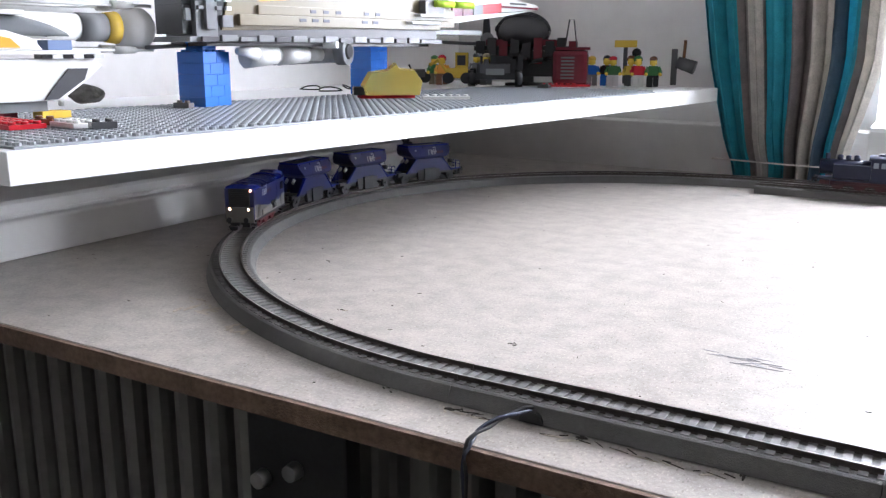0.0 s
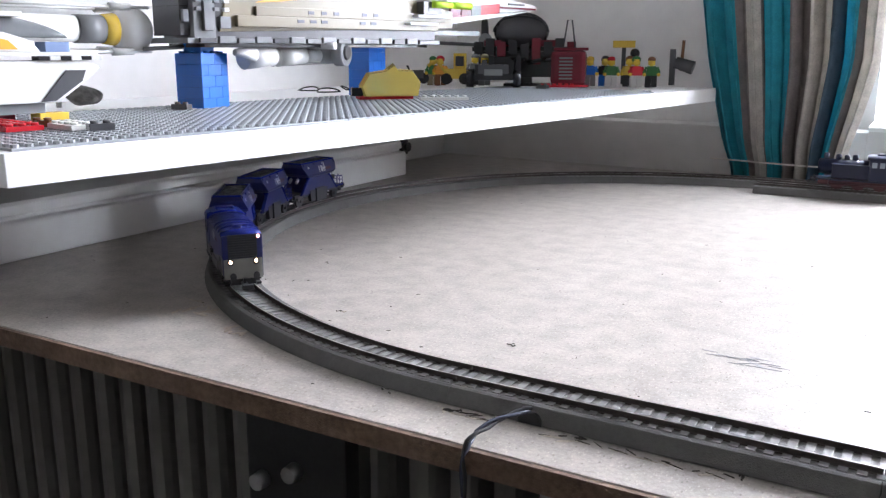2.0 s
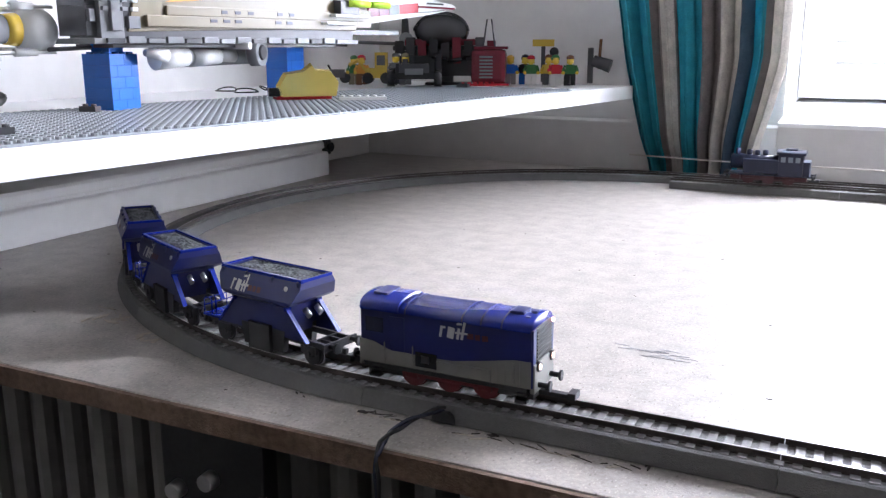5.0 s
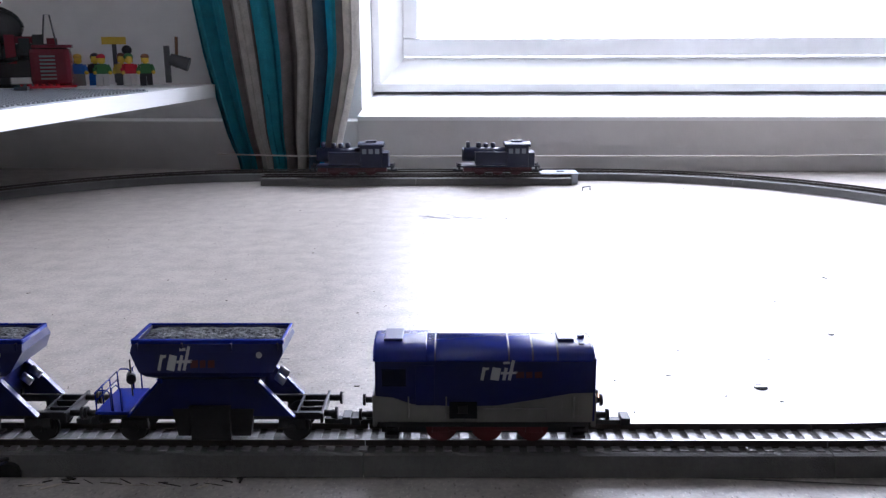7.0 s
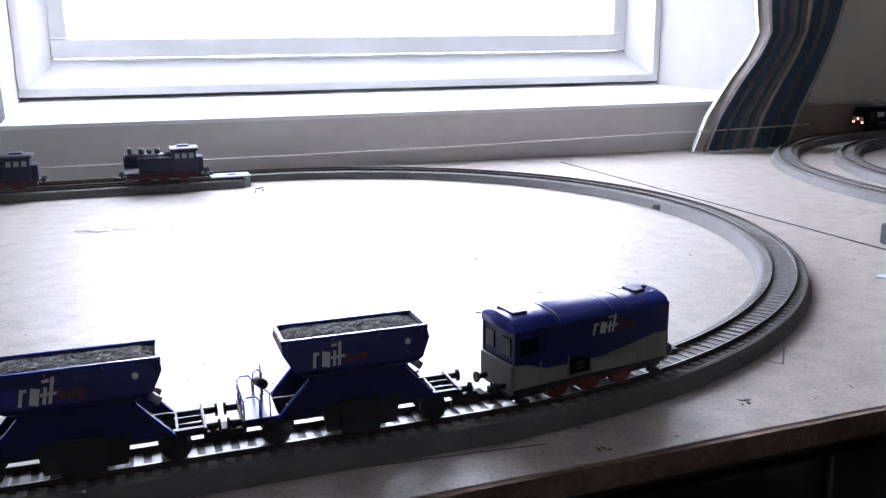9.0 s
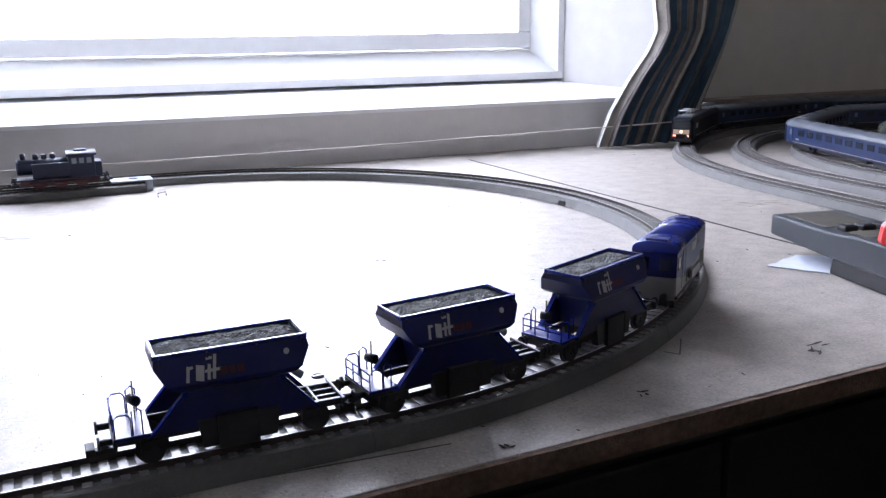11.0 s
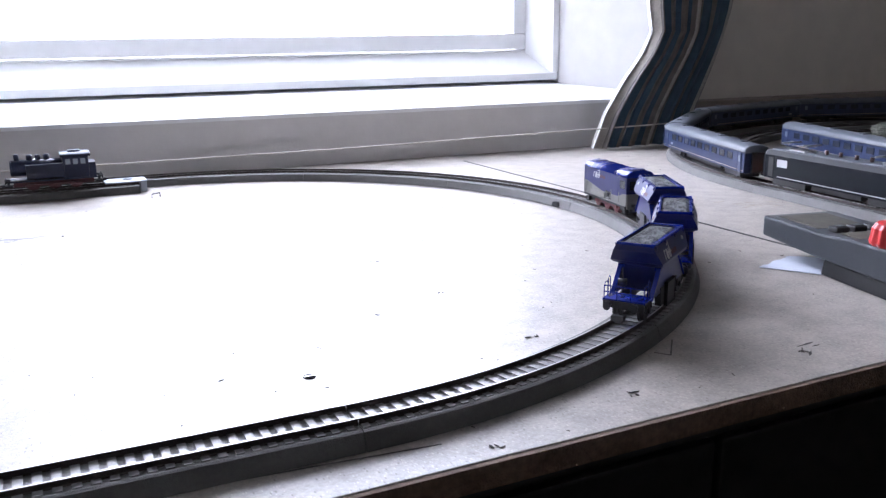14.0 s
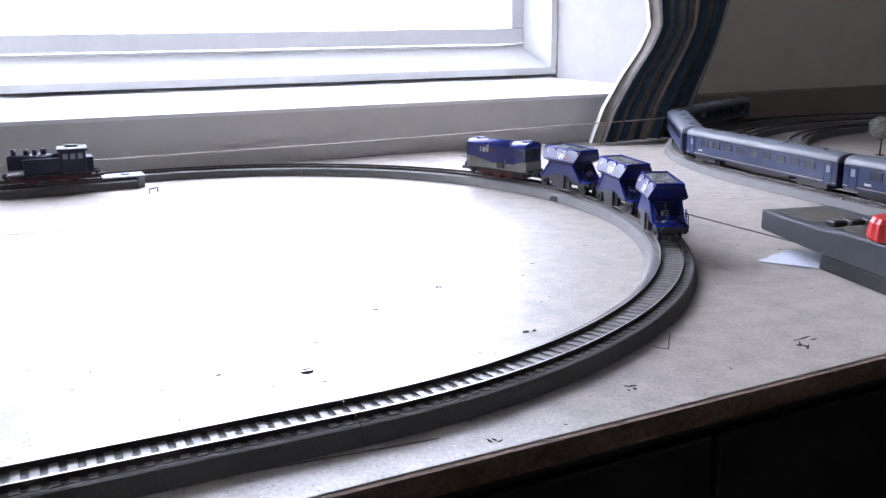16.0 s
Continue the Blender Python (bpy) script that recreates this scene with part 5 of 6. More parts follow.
def speeder():
    t = thing("toy_speeder", "white and orange brick-built toy speeder with a smoky canopy", "toy spaceship", m=pose(-0.497, 0.520, PZ, 0, 0, -8) @ Matrix.Diagonal((0.83, 0.83, 0.83, 1)))
    bm = B()
    prism(bm, [(-0.060, 0.017), (0.040, 0.017), (0.066, 0.034), (0.082, 0.046), (0.070, 0.052), (-0.060, 0.052)], -0.030, 0.030, "x", bevel=0.0008)
    part("hull", bm, P["white"], t)
    bm = B()
    prism(bm, [(0.036, 0.0180), (0.062, 0.0345), (0.066, 0.0440), (0.048, 0.0440), (0.024, 0.0180)], 0.0302, 0.0316, "x")
    part("dark_panel", bm, P["dark"], t)
    box_part("belly", t, P["grey"], -0.024, 0.024, -0.055, 0.030, 0.008, 0.017)
    box_part("foot_brick", t, P["yellow"], 0.012, 0.029, 0.022, 0.048, 0.0, 0.0082)
    box_part("landing_skid", t, P["maroon"], -0.02, 0.010, -0.05, 0.01, 0.0, 0.008)
    for i in range(6):
        box_part("plate", t, P["white" if i % 2 else "black"], 0.020 + 0.001 * (i % 2), 0.034, 0.024 + i * 0.0095, 0.033 + i * 0.0095, 0.0525, 0.0560, bevel=0.0003)
    box_part("deck", t, P["white"], -0.030, 0.034, -0.060, 0.078, 0.0562, 0.0594)
    box_part("blue_block", t, plastic("brick_steel_blue", (0.16, 0.22, 0.36)), 0.008, 0.026, 0.034, 0.056, 0.0595, 0.0680)
    bm = B()
    prism(bm, [(-0.060, 0.0595), (0.030, 0.0595), (0.022, 0.0690), (0.0, 0.0755), (-0.060, 0.0780)], -0.020, 0.026, "x", bevel=0.001)
    part("cowl", bm, P["white"], t)
    bm = B()
    prism(bm, [(-0.055, 0.0615), (0.010, 0.0615), (0.002, 0.0690), (-0.02, 0.0735), (-0.055, 0.0740)], 0.0262, 0.0276, "x")
    part("orange_panel", bm, P["orange"], t, "orange side panel")
    bm = B()
    rings = []
    for k in range(9):
        a = math.pi * k / 16
        rings.append([(0.020 * math.cos(b) - 0.004, -0.022 + 0.082 * math.sin(a) , 0.0700 + 0.0200 * math.cos(a) * math.sin(b) ** 0.7 + 0.002) for b in (math.pi * q / 10 for q in range(11))])
    loft(bm, rings, closed=False, smooth=True)
    bmesh.ops.solidify(bm, geom=bm.faces[:], thickness=0.0012)
    part("canopy", bm, P["smoke"], t, "smoky clear canopy")
    box_part("top_plate", t, P["white"], -0.018, 0.020, -0.035, 0.020, 0.0885, 0.0925)
    box_part("top_orange", t, P["orange"], -0.010, 0.016, -0.050, 0.000, 0.0927, 0.0965)
    part("top_dome", cyl(B(), (0.004, -0.022, 0.0966), (0.004, -0.022, 0.1060), 0.0100, 0.0070, 16), P["brown"], t, "dark amber dome")


speeder()


def loose(name, label, cat, x, y, rot, build, z=None):
    t = thing(name, label, cat, m=pose(x, y, PZ + 0.0018 if z is None else z, 0, 0, rot))
    build(t)
    return t


loose("toy_plate", "long red toy brick plate lying on the baseplate", "toy brick", -0.470, 0.475, -8, lambda t: brick("plate", 8, 3, 0.0032, P["red"], t, pose(0, 0, 0)))
loose("toy_plate", "light grey toy plate on the shelf edge", "toy brick", -0.415, 0.500, -10, lambda t: brick("plate", 4, 2, 0.0032, P["white"], t, pose(0, 0, 0)))
loose("toy_plate", "brown toy piece beside the red plate", "toy brick", -0.432, 0.498, 20, lambda t: brick("plate", 2, 1, 0.0042, P["brown"], t, pose(0, 0, 0)))
loose("toy_plate", "red toy brick plate below a clear yellow canopy", "toy brick", -0.431, 0.866, 46, lambda t: brick("plate", 7, 3, 0.0032, P["red"], t, pose(0, 0, 0)))
loose("toy_plate", "white toy plate near the shelf's edge", "toy brick", -0.370, 0.885, 38, lambda t: brick("plate", 6, 1, 0.0032, P["white"], t, pose(0, 0, 0)))
loose("toy_plate", "dark red toy plate near the red crate", "toy brick", -0.395, 1.225, 25, lambda t: brick("plate", 6, 3, 0.0032, P["red"], t, pose(0, 0, 0)))


def canopy_piece(t):
    bm = B()
    outline = [(-0.030, 0.0), (-0.034, 0.012), (-0.026, 0.027), (-0.008, 0.030), (0.002, 0.038), (0.006, 0.031), (0.022, 0.030), (0.031, 0.016), (0.028, 0.0)]
    rings = []
    for y, k in ((-0.012, 0.93), (0.0, 1.0), (0.012, 0.93)):
        rings.append([(p[0] * k, y, p[1] * k) for p in outline])
    loft(bm, rings)
    part("shell", bm, P["amber"], t)
    part("hinge", bx(B(), -0.042, -0.030, -0.006, 0.006, 0.0, 0.010, 0.0015), P["black"], t)


loose("toy_canopy", "clear yellow faceted toy canopy on a red plate", "toy part", -0.410, 0.892, 44, canopy_piece, PZ + 0.0052).matrix_basis @= Matrix.Diagonal((0.98, 1.0, 0.86, 1))


def stone(t):
    bm = B()
    bmesh.ops.create_icosphere(bm, subdivisions=3, radius=0.020)
    for v in bm.verts:
        n = noise.noise(v.co * 60)
        v.co = Vector((v.co.x * 1.1, v.co.y * 0.9, v.co.z * 0.55)) * (1 + 0.25 * n) + Vector((0, 0, 0.0105))
    part("rock", bm, mat("grey_rock", (0.16, 0.155, 0.14), 0.9, 0, 0.5, 160, 1.0), t)


loose("stone", "rough grey stone lying on the shelf", "stone", -0.597, 0.668, 0, stone).matrix_basis @= Matrix.Diagonal((0.8, 0.8, 0.8, 1))
for x, y, r in ((-0.476, 0.672, 10), (-0.372, 0.507, 70), (-0.440, 0.905, 40), (-0.377, 1.195, 0)):
    loose("toy_stud", "small dark grey loose toy piece", "toy brick", x, y, r, lambda t: brick("piece", 2, 1, 0.0045, P["dark"], t, pose(-0.008, -0.004, 0)))


def cable_bits(t):
    tube_pts = [(0.014 * math.cos(a), 0.008 * math.sin(a), 0.0015 + 0.004 * max(0, math.sin(a))) for a in (k * 0.45 for k in range(16))]
    part("loop", tube(B(), tube_pts, 0.0009, 6), P["black"], t)


for x, y, r in ((-0.585, 0.975, 0), (-0.541, 0.958, 60), (-0.560, 1.02, 120)):
    loose("toy_hose", "black bent toy hose lying on the baseplate", "toy part", x, y, r, cable_bits)


# small figures: each one plain mesh
def figure(x, y, rot, body, legs, head, hat=None, hatmat=None, s=1.0, dz=0.0):
    bm = B()
    mats = [P[body], P[legs], P[head], P[hatmat or "black"]]
    for sx in (-1, 1):
        bx(bm, sx * 0.0005, sx * 0.0078, -0.004, 0.004, 0.0, 0.0125, 0.0005, 1)
    bx(bm, -0.0078, 0.0078, -0.0042, 0.0042, 0.0122, 0.0155, 0.0004, 1)
    prism(bm, [(-0.0080, 0.0155), (0.0080, 0.0155), (0.0058, 0.0285), (-0.0058, 0.0285)], -0.0042, 0.0042, "y", 0, 0.0004)
    for sx in (-1, 1):
        tube(bm, [(sx * 0.0072, 0, 0.0270), (sx * 0.0095, -0.001, 0.0215), (sx * 0.0095, -0.006, 0.0175)], 0.0024, 8, 0)
        ball(bm, (sx * 0.0095, -0.0075, 0.0172), 0.0025, seg=8, mi=2)
    cyl(bm, (0, 0, 0.0285), (0, 0, 0.0300), 0.0028, seg=10, mi=2)
    cyl(bm, (0, 0, 0.0298), (0, 0, 0.0380), 0.0050, seg=14, mi=2)
    if hat == "cap":
        ball(bm, (0, 0, 0.0375), 0.0056, (1, 1, 0.75), 12, 3)
    elif hat == "hair":
        ball(bm, (0, 0.0012, 0.0370), 0.0063, (1, 0.95, 0.9), 12, 3)
    elif hat == "point":
        cyl(bm, (0, 0, 0.0365), (0, 0, 0.0460), 0.0062, 0.0012, 12, 3)
    ob = part("toy_figure", bm, mats)
    ob.matrix_basis = pose(x, y, PZ + 0.0002 + dz, 0, 0, rot) @ Matrix.Diagonal((s, s, s, 1))
    return ob


FIGS = [(-0.352, 1.345, 20, "blue", "grey", "skin", "cap", "yellow", "toy figure with a blue body and yellow cap"),
        (-0.336, 1.362, 10, "black", "blue", "skin", "hair", "black", "toy figure with a black body and dark hair"),
        (-0.318, 1.338, 25, "green", "white", "skin", "cap", "red", "toy figure with a green body and red cap"),
        (-0.300, 1.362, 15, "yellow", "dark", "skin", "hair", "brown", "toy figure with a yellow body and brown hair"),
        (-0.284, 1.345, 30, "red", "white", "skin", "hair", "green", "toy figure with a red body and green hood"),
        (-0.264, 1.350, 20, "green", "black", "skin", "cap", "brown", "toy figure with a green body and white-black legs"),
        (-0.372, 1.375, 20, "grey", "dark", "white", "cap", "white", "toy figure in grey with a white helmet"),
        (-0.566, 1.255, 30, "orange", "brown", "skin", "hair", "red", "toy figure with an orange body and red hair"),
        (-0.583, 1.262, 30, "green", "tan", "skin", "cap", "green", "toy figure in drab green with a cap"),
        (-0.464, 1.199, 25, "tan", "grey", "skin", "cap", "tan", "toy figure in tan with a helmet on a black vehicle"),
        (-0.484, 1.209, 25, "grey", "dark", "skin", "cap", "dark", "toy figure in grey riding a black vehicle")]
for i, (x, y, r, a, b, c, h, hm, lab) in enumerate(FIGS):
    tagged(figure(x - (0.018 if x > -0.40 else 0.0), y, r, a, b, c, h, hm, dz=0.004 if i > 8 else 0.0), lab, "toy figure", "toy figures on the shelf")


def red_crate(t):
    box_part("body", t, P["maroon"], -0.024, 0.024, -0.018, 0.018, 0.003, 0.048, bevel=0.006)
    box_part("base", t, P["red"], -0.028, 0.028, -0.022, 0.022, 0.0, 0.003)
    for k in range(7):
        box_part("louvre", t, P["grey"], -0.012, 0.006, -0.0192, -0.0178, 0.010 + k * 0.0045, 0.0122 + k * 0.0045, bevel=0.0002)
    box_part("lid", t, P["maroon"], -0.020, 0.026, -0.016, 0.016, 0.048, 0.052)
    bm = B()
    tube(bm, [(-0.008, 0.0, 0.052), (-0.003, 0.0, 0.088), (0.003, 0.0, 0.088), (0.008, 0.0, 0.052)], 0.0012, 6)
    part("handle", bm, P["dark"], t)


loose("toy_crate", "dark red brick-built toy crate with white louvres and a tall handle", "toy", -0.374, 1.274, 20, red_crate)


def black_buggy(t):
    for sx in (-1, 1):
        for y in (-0.022, 0.022):
            part("wheel", cyl(B(), (sx * 0.026, y, 0.011), (sx * 0.036, y, 0.011), 0.011, seg=18), P["black"], t)
    box_part("chassis", t, P["black"], -0.026, 0.026, -0.034, 0.034, 0.010, 0.018)
    box_part("bonnet", t, P["dark"], -0.020, 0.020, -0.036, -0.012, 0.018, 0.030)
    box_part("grille", t, P["grey"], -0.012, 0.012, -0.0372, -0.036, 0.016, 0.024)
    box_part("rear", t, P["black"], -0.022, 0.022, 0.010, 0.034, 0.018, 0.040)
    for k in range(8):
        box_part("engine_piece", t, P[("black", "charcoal", "dark")[k % 3]], -0.034 + 0.009 * k, -0.027 + 0.009 * k, -0.020, 0.014, 0.016, 0.024 + 0.006 * (k * 5 % 4))


loose("toy_vehicle", "black brick-built toy buggy with two figures", "toy vehicle", -0.454, 1.208, 25, black_buggy)


def gunship(t):
    part("cockpit", ball(B(), (0, 0, -0.002), 0.027, (1.3, 1, 0.85), 20), P["charcoal"], t)
    for k in range(5):
        bm = B()
        tube(bm, [(0.034 * math.cos(a), -0.026 * math.cos(a) * 0 + (k - 2) * 0.009, -0.002 + 0.0236 * math.sin(a) * (1 - 0.10 * abs(k - 2))) for a in (math.pi * q / 12 for q in range(13))], 0.0011, 6)
        part("canopy_rib", bm, P["black"], t)
    for k in range(9):
        x = -0.058 + 0.0145 * k
        box_part("armour_block", t, P[("black", "charcoal", "maroon")[k % 3]], x, x + 0.011, -0.020 - 0.003 * (k % 2), -0.008, -0.030 - 0.006 * (k % 3), -0.014 + 0.004 * (k % 2))
    for k in range(6):
        part("lower_gun", cyl(B(), (-0.05 + 0.02 * k, -0.024, -0.036 - 0.004 * (k % 2)), (-0.05 + 0.02 * k + 0.018, -0.03, -0.036), 0.0032, 0.0022, 10), P["black"], t)
    box_part("lower_hull", t, P["charcoal"], -0.052, 0.050, -0.004, 0.026, -0.058, -0.0262)
    box_part("wing", t, P["maroon"], -0.046, 0.046, -0.014, 0.014, -0.020, -0.012)
    box_part("wing_dark", t, P["black"], -0.062, 0.062, -0.008, 0.020, -0.026, -0.0202)
    part("barrel", cyl(B(), (-0.12, -0.01, -0.015), (-0.05, -0.005, -0.018), 0.0022, seg=10), P["dark"], t)
    part("muzzle", cyl(B(), (-0.155, -0.012, -0.014), (-0.12, -0.01, -0.015), 0.0065, seg=12), P["black"], t)
    bm = B()
    prism(bm, [(-0.052, -0.02), (-0.040, -0.02), (-0.044, 0.022), (-0.050, 0.022)], -0.004, 0.004, "y")
    part("fin", bm, P["black"], t)
    part("hub", cyl(B(), (-0.045, -0.012, -0.012), (-0.045, -0.004, -0.012), 0.0085, seg=16), P["grey"], t)
    box_part("stand", t, P["dark"], -0.010, 0.014, 0.004, 0.026, -0.0660, -0.0262)
    box_part("stand_foot", t, P["black"], -0.022, 0.044, 0.0, 0.030, -0.0700, -0.0662)


t = thing("toy_gunship", "dark grey and dark red toy gunship on a stand", "toy spaceship", m=pose(-0.447, 1.276, PZ + 0.0772, 0, 0, 22) @ Matrix.Diagonal((1.1, 1.1, 1.1, 1)))
gunship(t)


def digger(t):
    box_part("body", t, P["yellow"], -0.014, 0.018, -0.012, 0.012, 0.008, 0.022)
    box_part("cab", t, P["yellow"], -0.002, 0.016, -0.010, 0.010, 0.022, 0.044)
    part("cab_window", bx(B(), 0.001, 0.013, -0.0106, -0.010, 0.026, 0.040), P["dark"], t)
    for x in (-0.012, 0.014):
        part("wheel", cyl(B(), (x, -0.014, 0.008), (x, 0.014, 0.008), 0.008, seg=16), P["black"], t)
    part("arm", tube(B(), [(-0.014, 0, 0.016), (-0.028, 0, 0.034), (-0.040, 0, 0.026)], 0.0026, 8), P["yellow"], t)


loose("toy_digger", "yellow toy digger beside orange figures", "toy vehicle", -0.545, 1.262, 25, digger)
loose("toy_bike", "dark grey toy motorcycle in front of the figures", "toy vehicle", -0.605, 1.245, 30, lambda t: (
    part("wheel", cyl(B(), (-0.012, -0.003, 0.008), (-0.012, 0.003, 0.008), 0.008, seg=16), P["black"], t),
    part("wheel", cyl(B(), (0.014, -0.003, 0.008), (0.014, 0.003, 0.008), 0.008, seg=16), P["black"], t),
    box_part("frame", t, P["dark"], -0.012, 0.014, -0.004, 0.004, 0.008, 0.020),
    part("handlebar", tube(B(), [(-0.010, -0.010, 0.026), (-0.006, 0, 0.018), (-0.010, 0.010, 0.026)], 0.0012, 6), P["black"], t)))
loose("toy_sign", "yellow toy beam with black stripes on a dark post", "toy", -0.340, 1.400, 20, lambda t: (
    box_part("post", t, P["dark"], -0.003, 0.003, -0.003, 0.003, 0.0, 0.052),
    box_part("beam", t, P["yellow"], -0.016, 0.016, -0.005, 0.005, 0.052, 0.062),
    part("weight", ball(B(), (0.016, 0, 0.044), 0.007, seg=12), P["black"], t)))
loose("toy_drone", "dark green and grey toy flyer behind the figures", "toy", -0.262, 1.388, 20, lambda t: (
    part("pod", cyl(B(), (0.002, -0.004, 0.032), (0.026, -0.01, 0.024), 0.008, 0.0095, 16), P["dark"], t),
    box_part("mast", t, P["dark"], -0.006, 0.002, -0.004, 0.004, 0.0, 0.050),
    part("rod", cyl(B(), (0.010, 0, 0.02), (0.012, 0, 0.062), 0.0022, seg=8), P["brown"], t)))

# ---------------------------------------------------------------- small things on the table
def hand_control():
    t = thing("train_controller", "grey handheld train controller with a red knob and dark buttons", "controller", m=pose(0.750, 0.642, 0.0, 0, 0, -103))
    g = mat("slate_grey_plastic", (0.050, 0.056, 0.066), 0.42, 0, 0.1, 300, 0.15)
    d = mat("worn_olive_label", (0.075, 0.068, 0.05), 0.6, 0, 0.35, 160)
    bm = B()
    prism(bm, [(-0.052, 0.0150), (0.026, 0.0125), (0.034, 0.0128), (0.190, 0.0128), (0.190, 0.0370), (0.058, 0.0360), (0.030, 0.0330), (-0.052, 0.0325)], -0.034, 0.034, "y", bevel=0.0022)
    part("case", bm, g, t)
    bm = B()
    prism(bm, [(0.028, 0.0003), (0.190, 0.0003), (0.190, 0.0126), (0.030, 0.0126)], -0.0325, 0.0325, "y", bevel=0.0012)
    part("base", bm, M["black"], t)
    part("label_plate", bx(B(), -0.042, 0.010, -0.026, 0.020, 0.0326, 0.0332, 0.0003), d, t, "worn dark label")
    part("label_plate", bx(B(), 0.040, 0.062, -0.028, 0.020, 0.0352, 0.0362, 0.0003), d, t, "worn dark label")
    for k in range(3):
        b3 = part("button", bx(B(), 0.020, 0.031, -0.024 + k * 0.016, -0.012 + k * 0.016, 0.0331, 0.0378, 0.0014), M["black"], t)
        part("button_face", bx(B(), 0.0225, 0.0285, -0.0215 + k * 0.016, -0.0145 + k * 0.016, 0.0379, 0.0383, 0.0002), g, b3)
    bm = B()
    n = 28
    rings = []
    for z, r in ((0.0366, 0.0195), (0.039, 0.0205), (0.049, 0.0190), (0.0525, 0.0165), (0.053, 0.004)):
        rings.append([(0.088 + 0.86 * r * (1 + 0.035 * math.cos(14 * a)) * math.cos(a), -0.018 + 0.86 * r * (1 + 0.035 * math.cos(14 * a)) * math.sin(a), z) for a in (2 * math.pi * q / 84 for q in range(84))])
    loft(bm, rings)
    part("knob", bm, mat("red_knob_plastic", (0.62, 0.03, 0.03), 0.32, 0, 0.05, 100), t, "ribbed red turning knob")


hand_control()
t = thing("torn_paper", "scrap of pale blue-white paper with a torn edge", "paper")
bm = B()
edge = [(0.686 + 0.050 * k / 12 + random.uniform(-0.0015, 0.0015), 0.660 + 0.016 * k / 12 + random.uniform(-0.0015, 0.0015)) for k in range(13)]
prism(bm, edge + [(0.80, 0.62), (0.735, 0.585)], 0.0003, 0.0008, "z")
part("sheet", bm, mat("pale_paper", (0.58, 0.62, 0.70), 0.7, 0, 0.08, 100), t)


M["wire"] = mat("blue_black_wire_sleeve", (0.05, 0.055, 0.08), 0.2, 0, 0.1, 200)


def wire():
    t = thing("feeder_wire", "twisted pair of black and white feed wires leaving the track", "wire")
    for k, m in ((0, M["black"]), (1, M["wire"])):
        pts = []
        base = [(-0.0695, 0.518, 0.0045), (-0.0765, 0.508, 0.0075), (-0.0840, 0.492, 0.0068), (-0.0880, 0.480, 0.0045), (-0.0887, 0.4715, 0.0022), (-0.0887, 0.4670, -0.004), (-0.0883, 0.4665, -0.016), (-0.0890, 0.469, -0.05), (-0.0905, 0.473, -0.12)]
        for i in range(len(base) - 1):
            a, b = Vector(base[i]), Vector(base[i + 1])
            for q in range(4):
                u = i + q / 4
                pts.append(a.lerp(b, q / 4) + Vector((0.0010 * math.cos(u * 2.2 + k * math.pi), 0.0004 * math.sin(u * 2.2), 0.0010 * math.sin(u * 2.2 + k * math.pi))))
        part("strand", tube(B(), pts, 0.0010, 8), m, t)


wire()
for s, o in ((0.048, 0.0184), (1.083, -0.0192)):
    p, h = oval(s, o)
    t = thing("cable_slot", "dark cable slot in the flank of the roadbed", "slot", m=pose(p.x, p.y, 0, 0, 0, math.degrees(h)))
    part("mouth", prism(B(), [(-0.0065, 0.0006), (0.0065, 0.0006), (0.0062, 0.0030), (0.0048, 0.0052), (0.0024, 0.0064), (-0.0024, 0.0064), (-0.0048, 0.0052), (-0.0062, 0.0030)], -0.0016, 0.0016, "y"), M["black"], t)


def flake(x, y, n, size, label, m):
    t = thing("wood_chip", label, "debris", "chips on the table", m=pose(x, y, 0.0002))
    for _ in range(n):
        a = random.uniform(0, math.pi)
        dx, dy = random.uniform(-1, 1) * size, random.uniform(-1, 1) * size * 0.6
        w, l = size * random.uniform(0.07, 0.16), size * random.uniform(0.25, 0.6)
        c, s = math.cos(a), math.sin(a)
        pts = [(dx + c * u - s * v, dy + s * u + c * v) for u, v in ((-l, -w * 0.5), (l * 0.4, -w), (l, 0.1 * w), (l * 0.2, w), (-l * 0.8, w * 0.7))]
        part("splinter", prism(B(), pts, 0.0, random.uniform(0.0002, 0.0006), "z"), m, t)


dark_chip = mat("dark_wood_chip", (0.045, 0.038, 0.032), 0.8, 0, 0.3, 400)
pale_chip = mat("pale_wood_chip", (0.52, 0.46, 0.38), 0.85, 0, 0.2, 300)
for x, y, n, sz in ((0.435, 0.603, 3, 0.007), (0.425, 0.719, 3, 0.006), (0.366, 0.691, 2, 0.005), (0.416, 0.831, 2, 0.006), (0.187, 1.073, 1, 0.006), (0.342, 0.481, 4, 0.006), (0.434, 0.502, 4, 0.007),
                    (0.563, 0.506, 6, 0.008), (-0.134, 0.611, 4, 0.006), (-0.271, 0.614, 3, 0.005), (-0.245, 0.642, 1, 0.003), (-0.047, 0.508, 4, 0.008), (-0.116, 0.505, 3, 0.008), (-0.16, 0.509, 3, 0.006), (0.028, 0.508, 4, 0.010), (-0.367, 0.723, 2, 0.005)):
    flake(x, y, n, sz * 0.6, "dark chips and dents in the chipboard", dark_chip)
for x, y, n, sz in ((-0.30, 0.545, 6, 0.012), (-0.36, 0.560, 6, 0.014), (-0.268, 0.612, 2, 0.004), (0.455, 0.84, 1, 0.004)):
    flake(x, y, n, sz, "pale splinters lying on the chipboard", pale_chip)
t = thing("screw", "round countersunk screw head in the table", "screw", m=pose(0.289, 0.606, 0))
bm = B()
cyl(bm, (0, 0, 0.0001), (0, 0, 0.0006), 0.0037, 0.0034, 18)
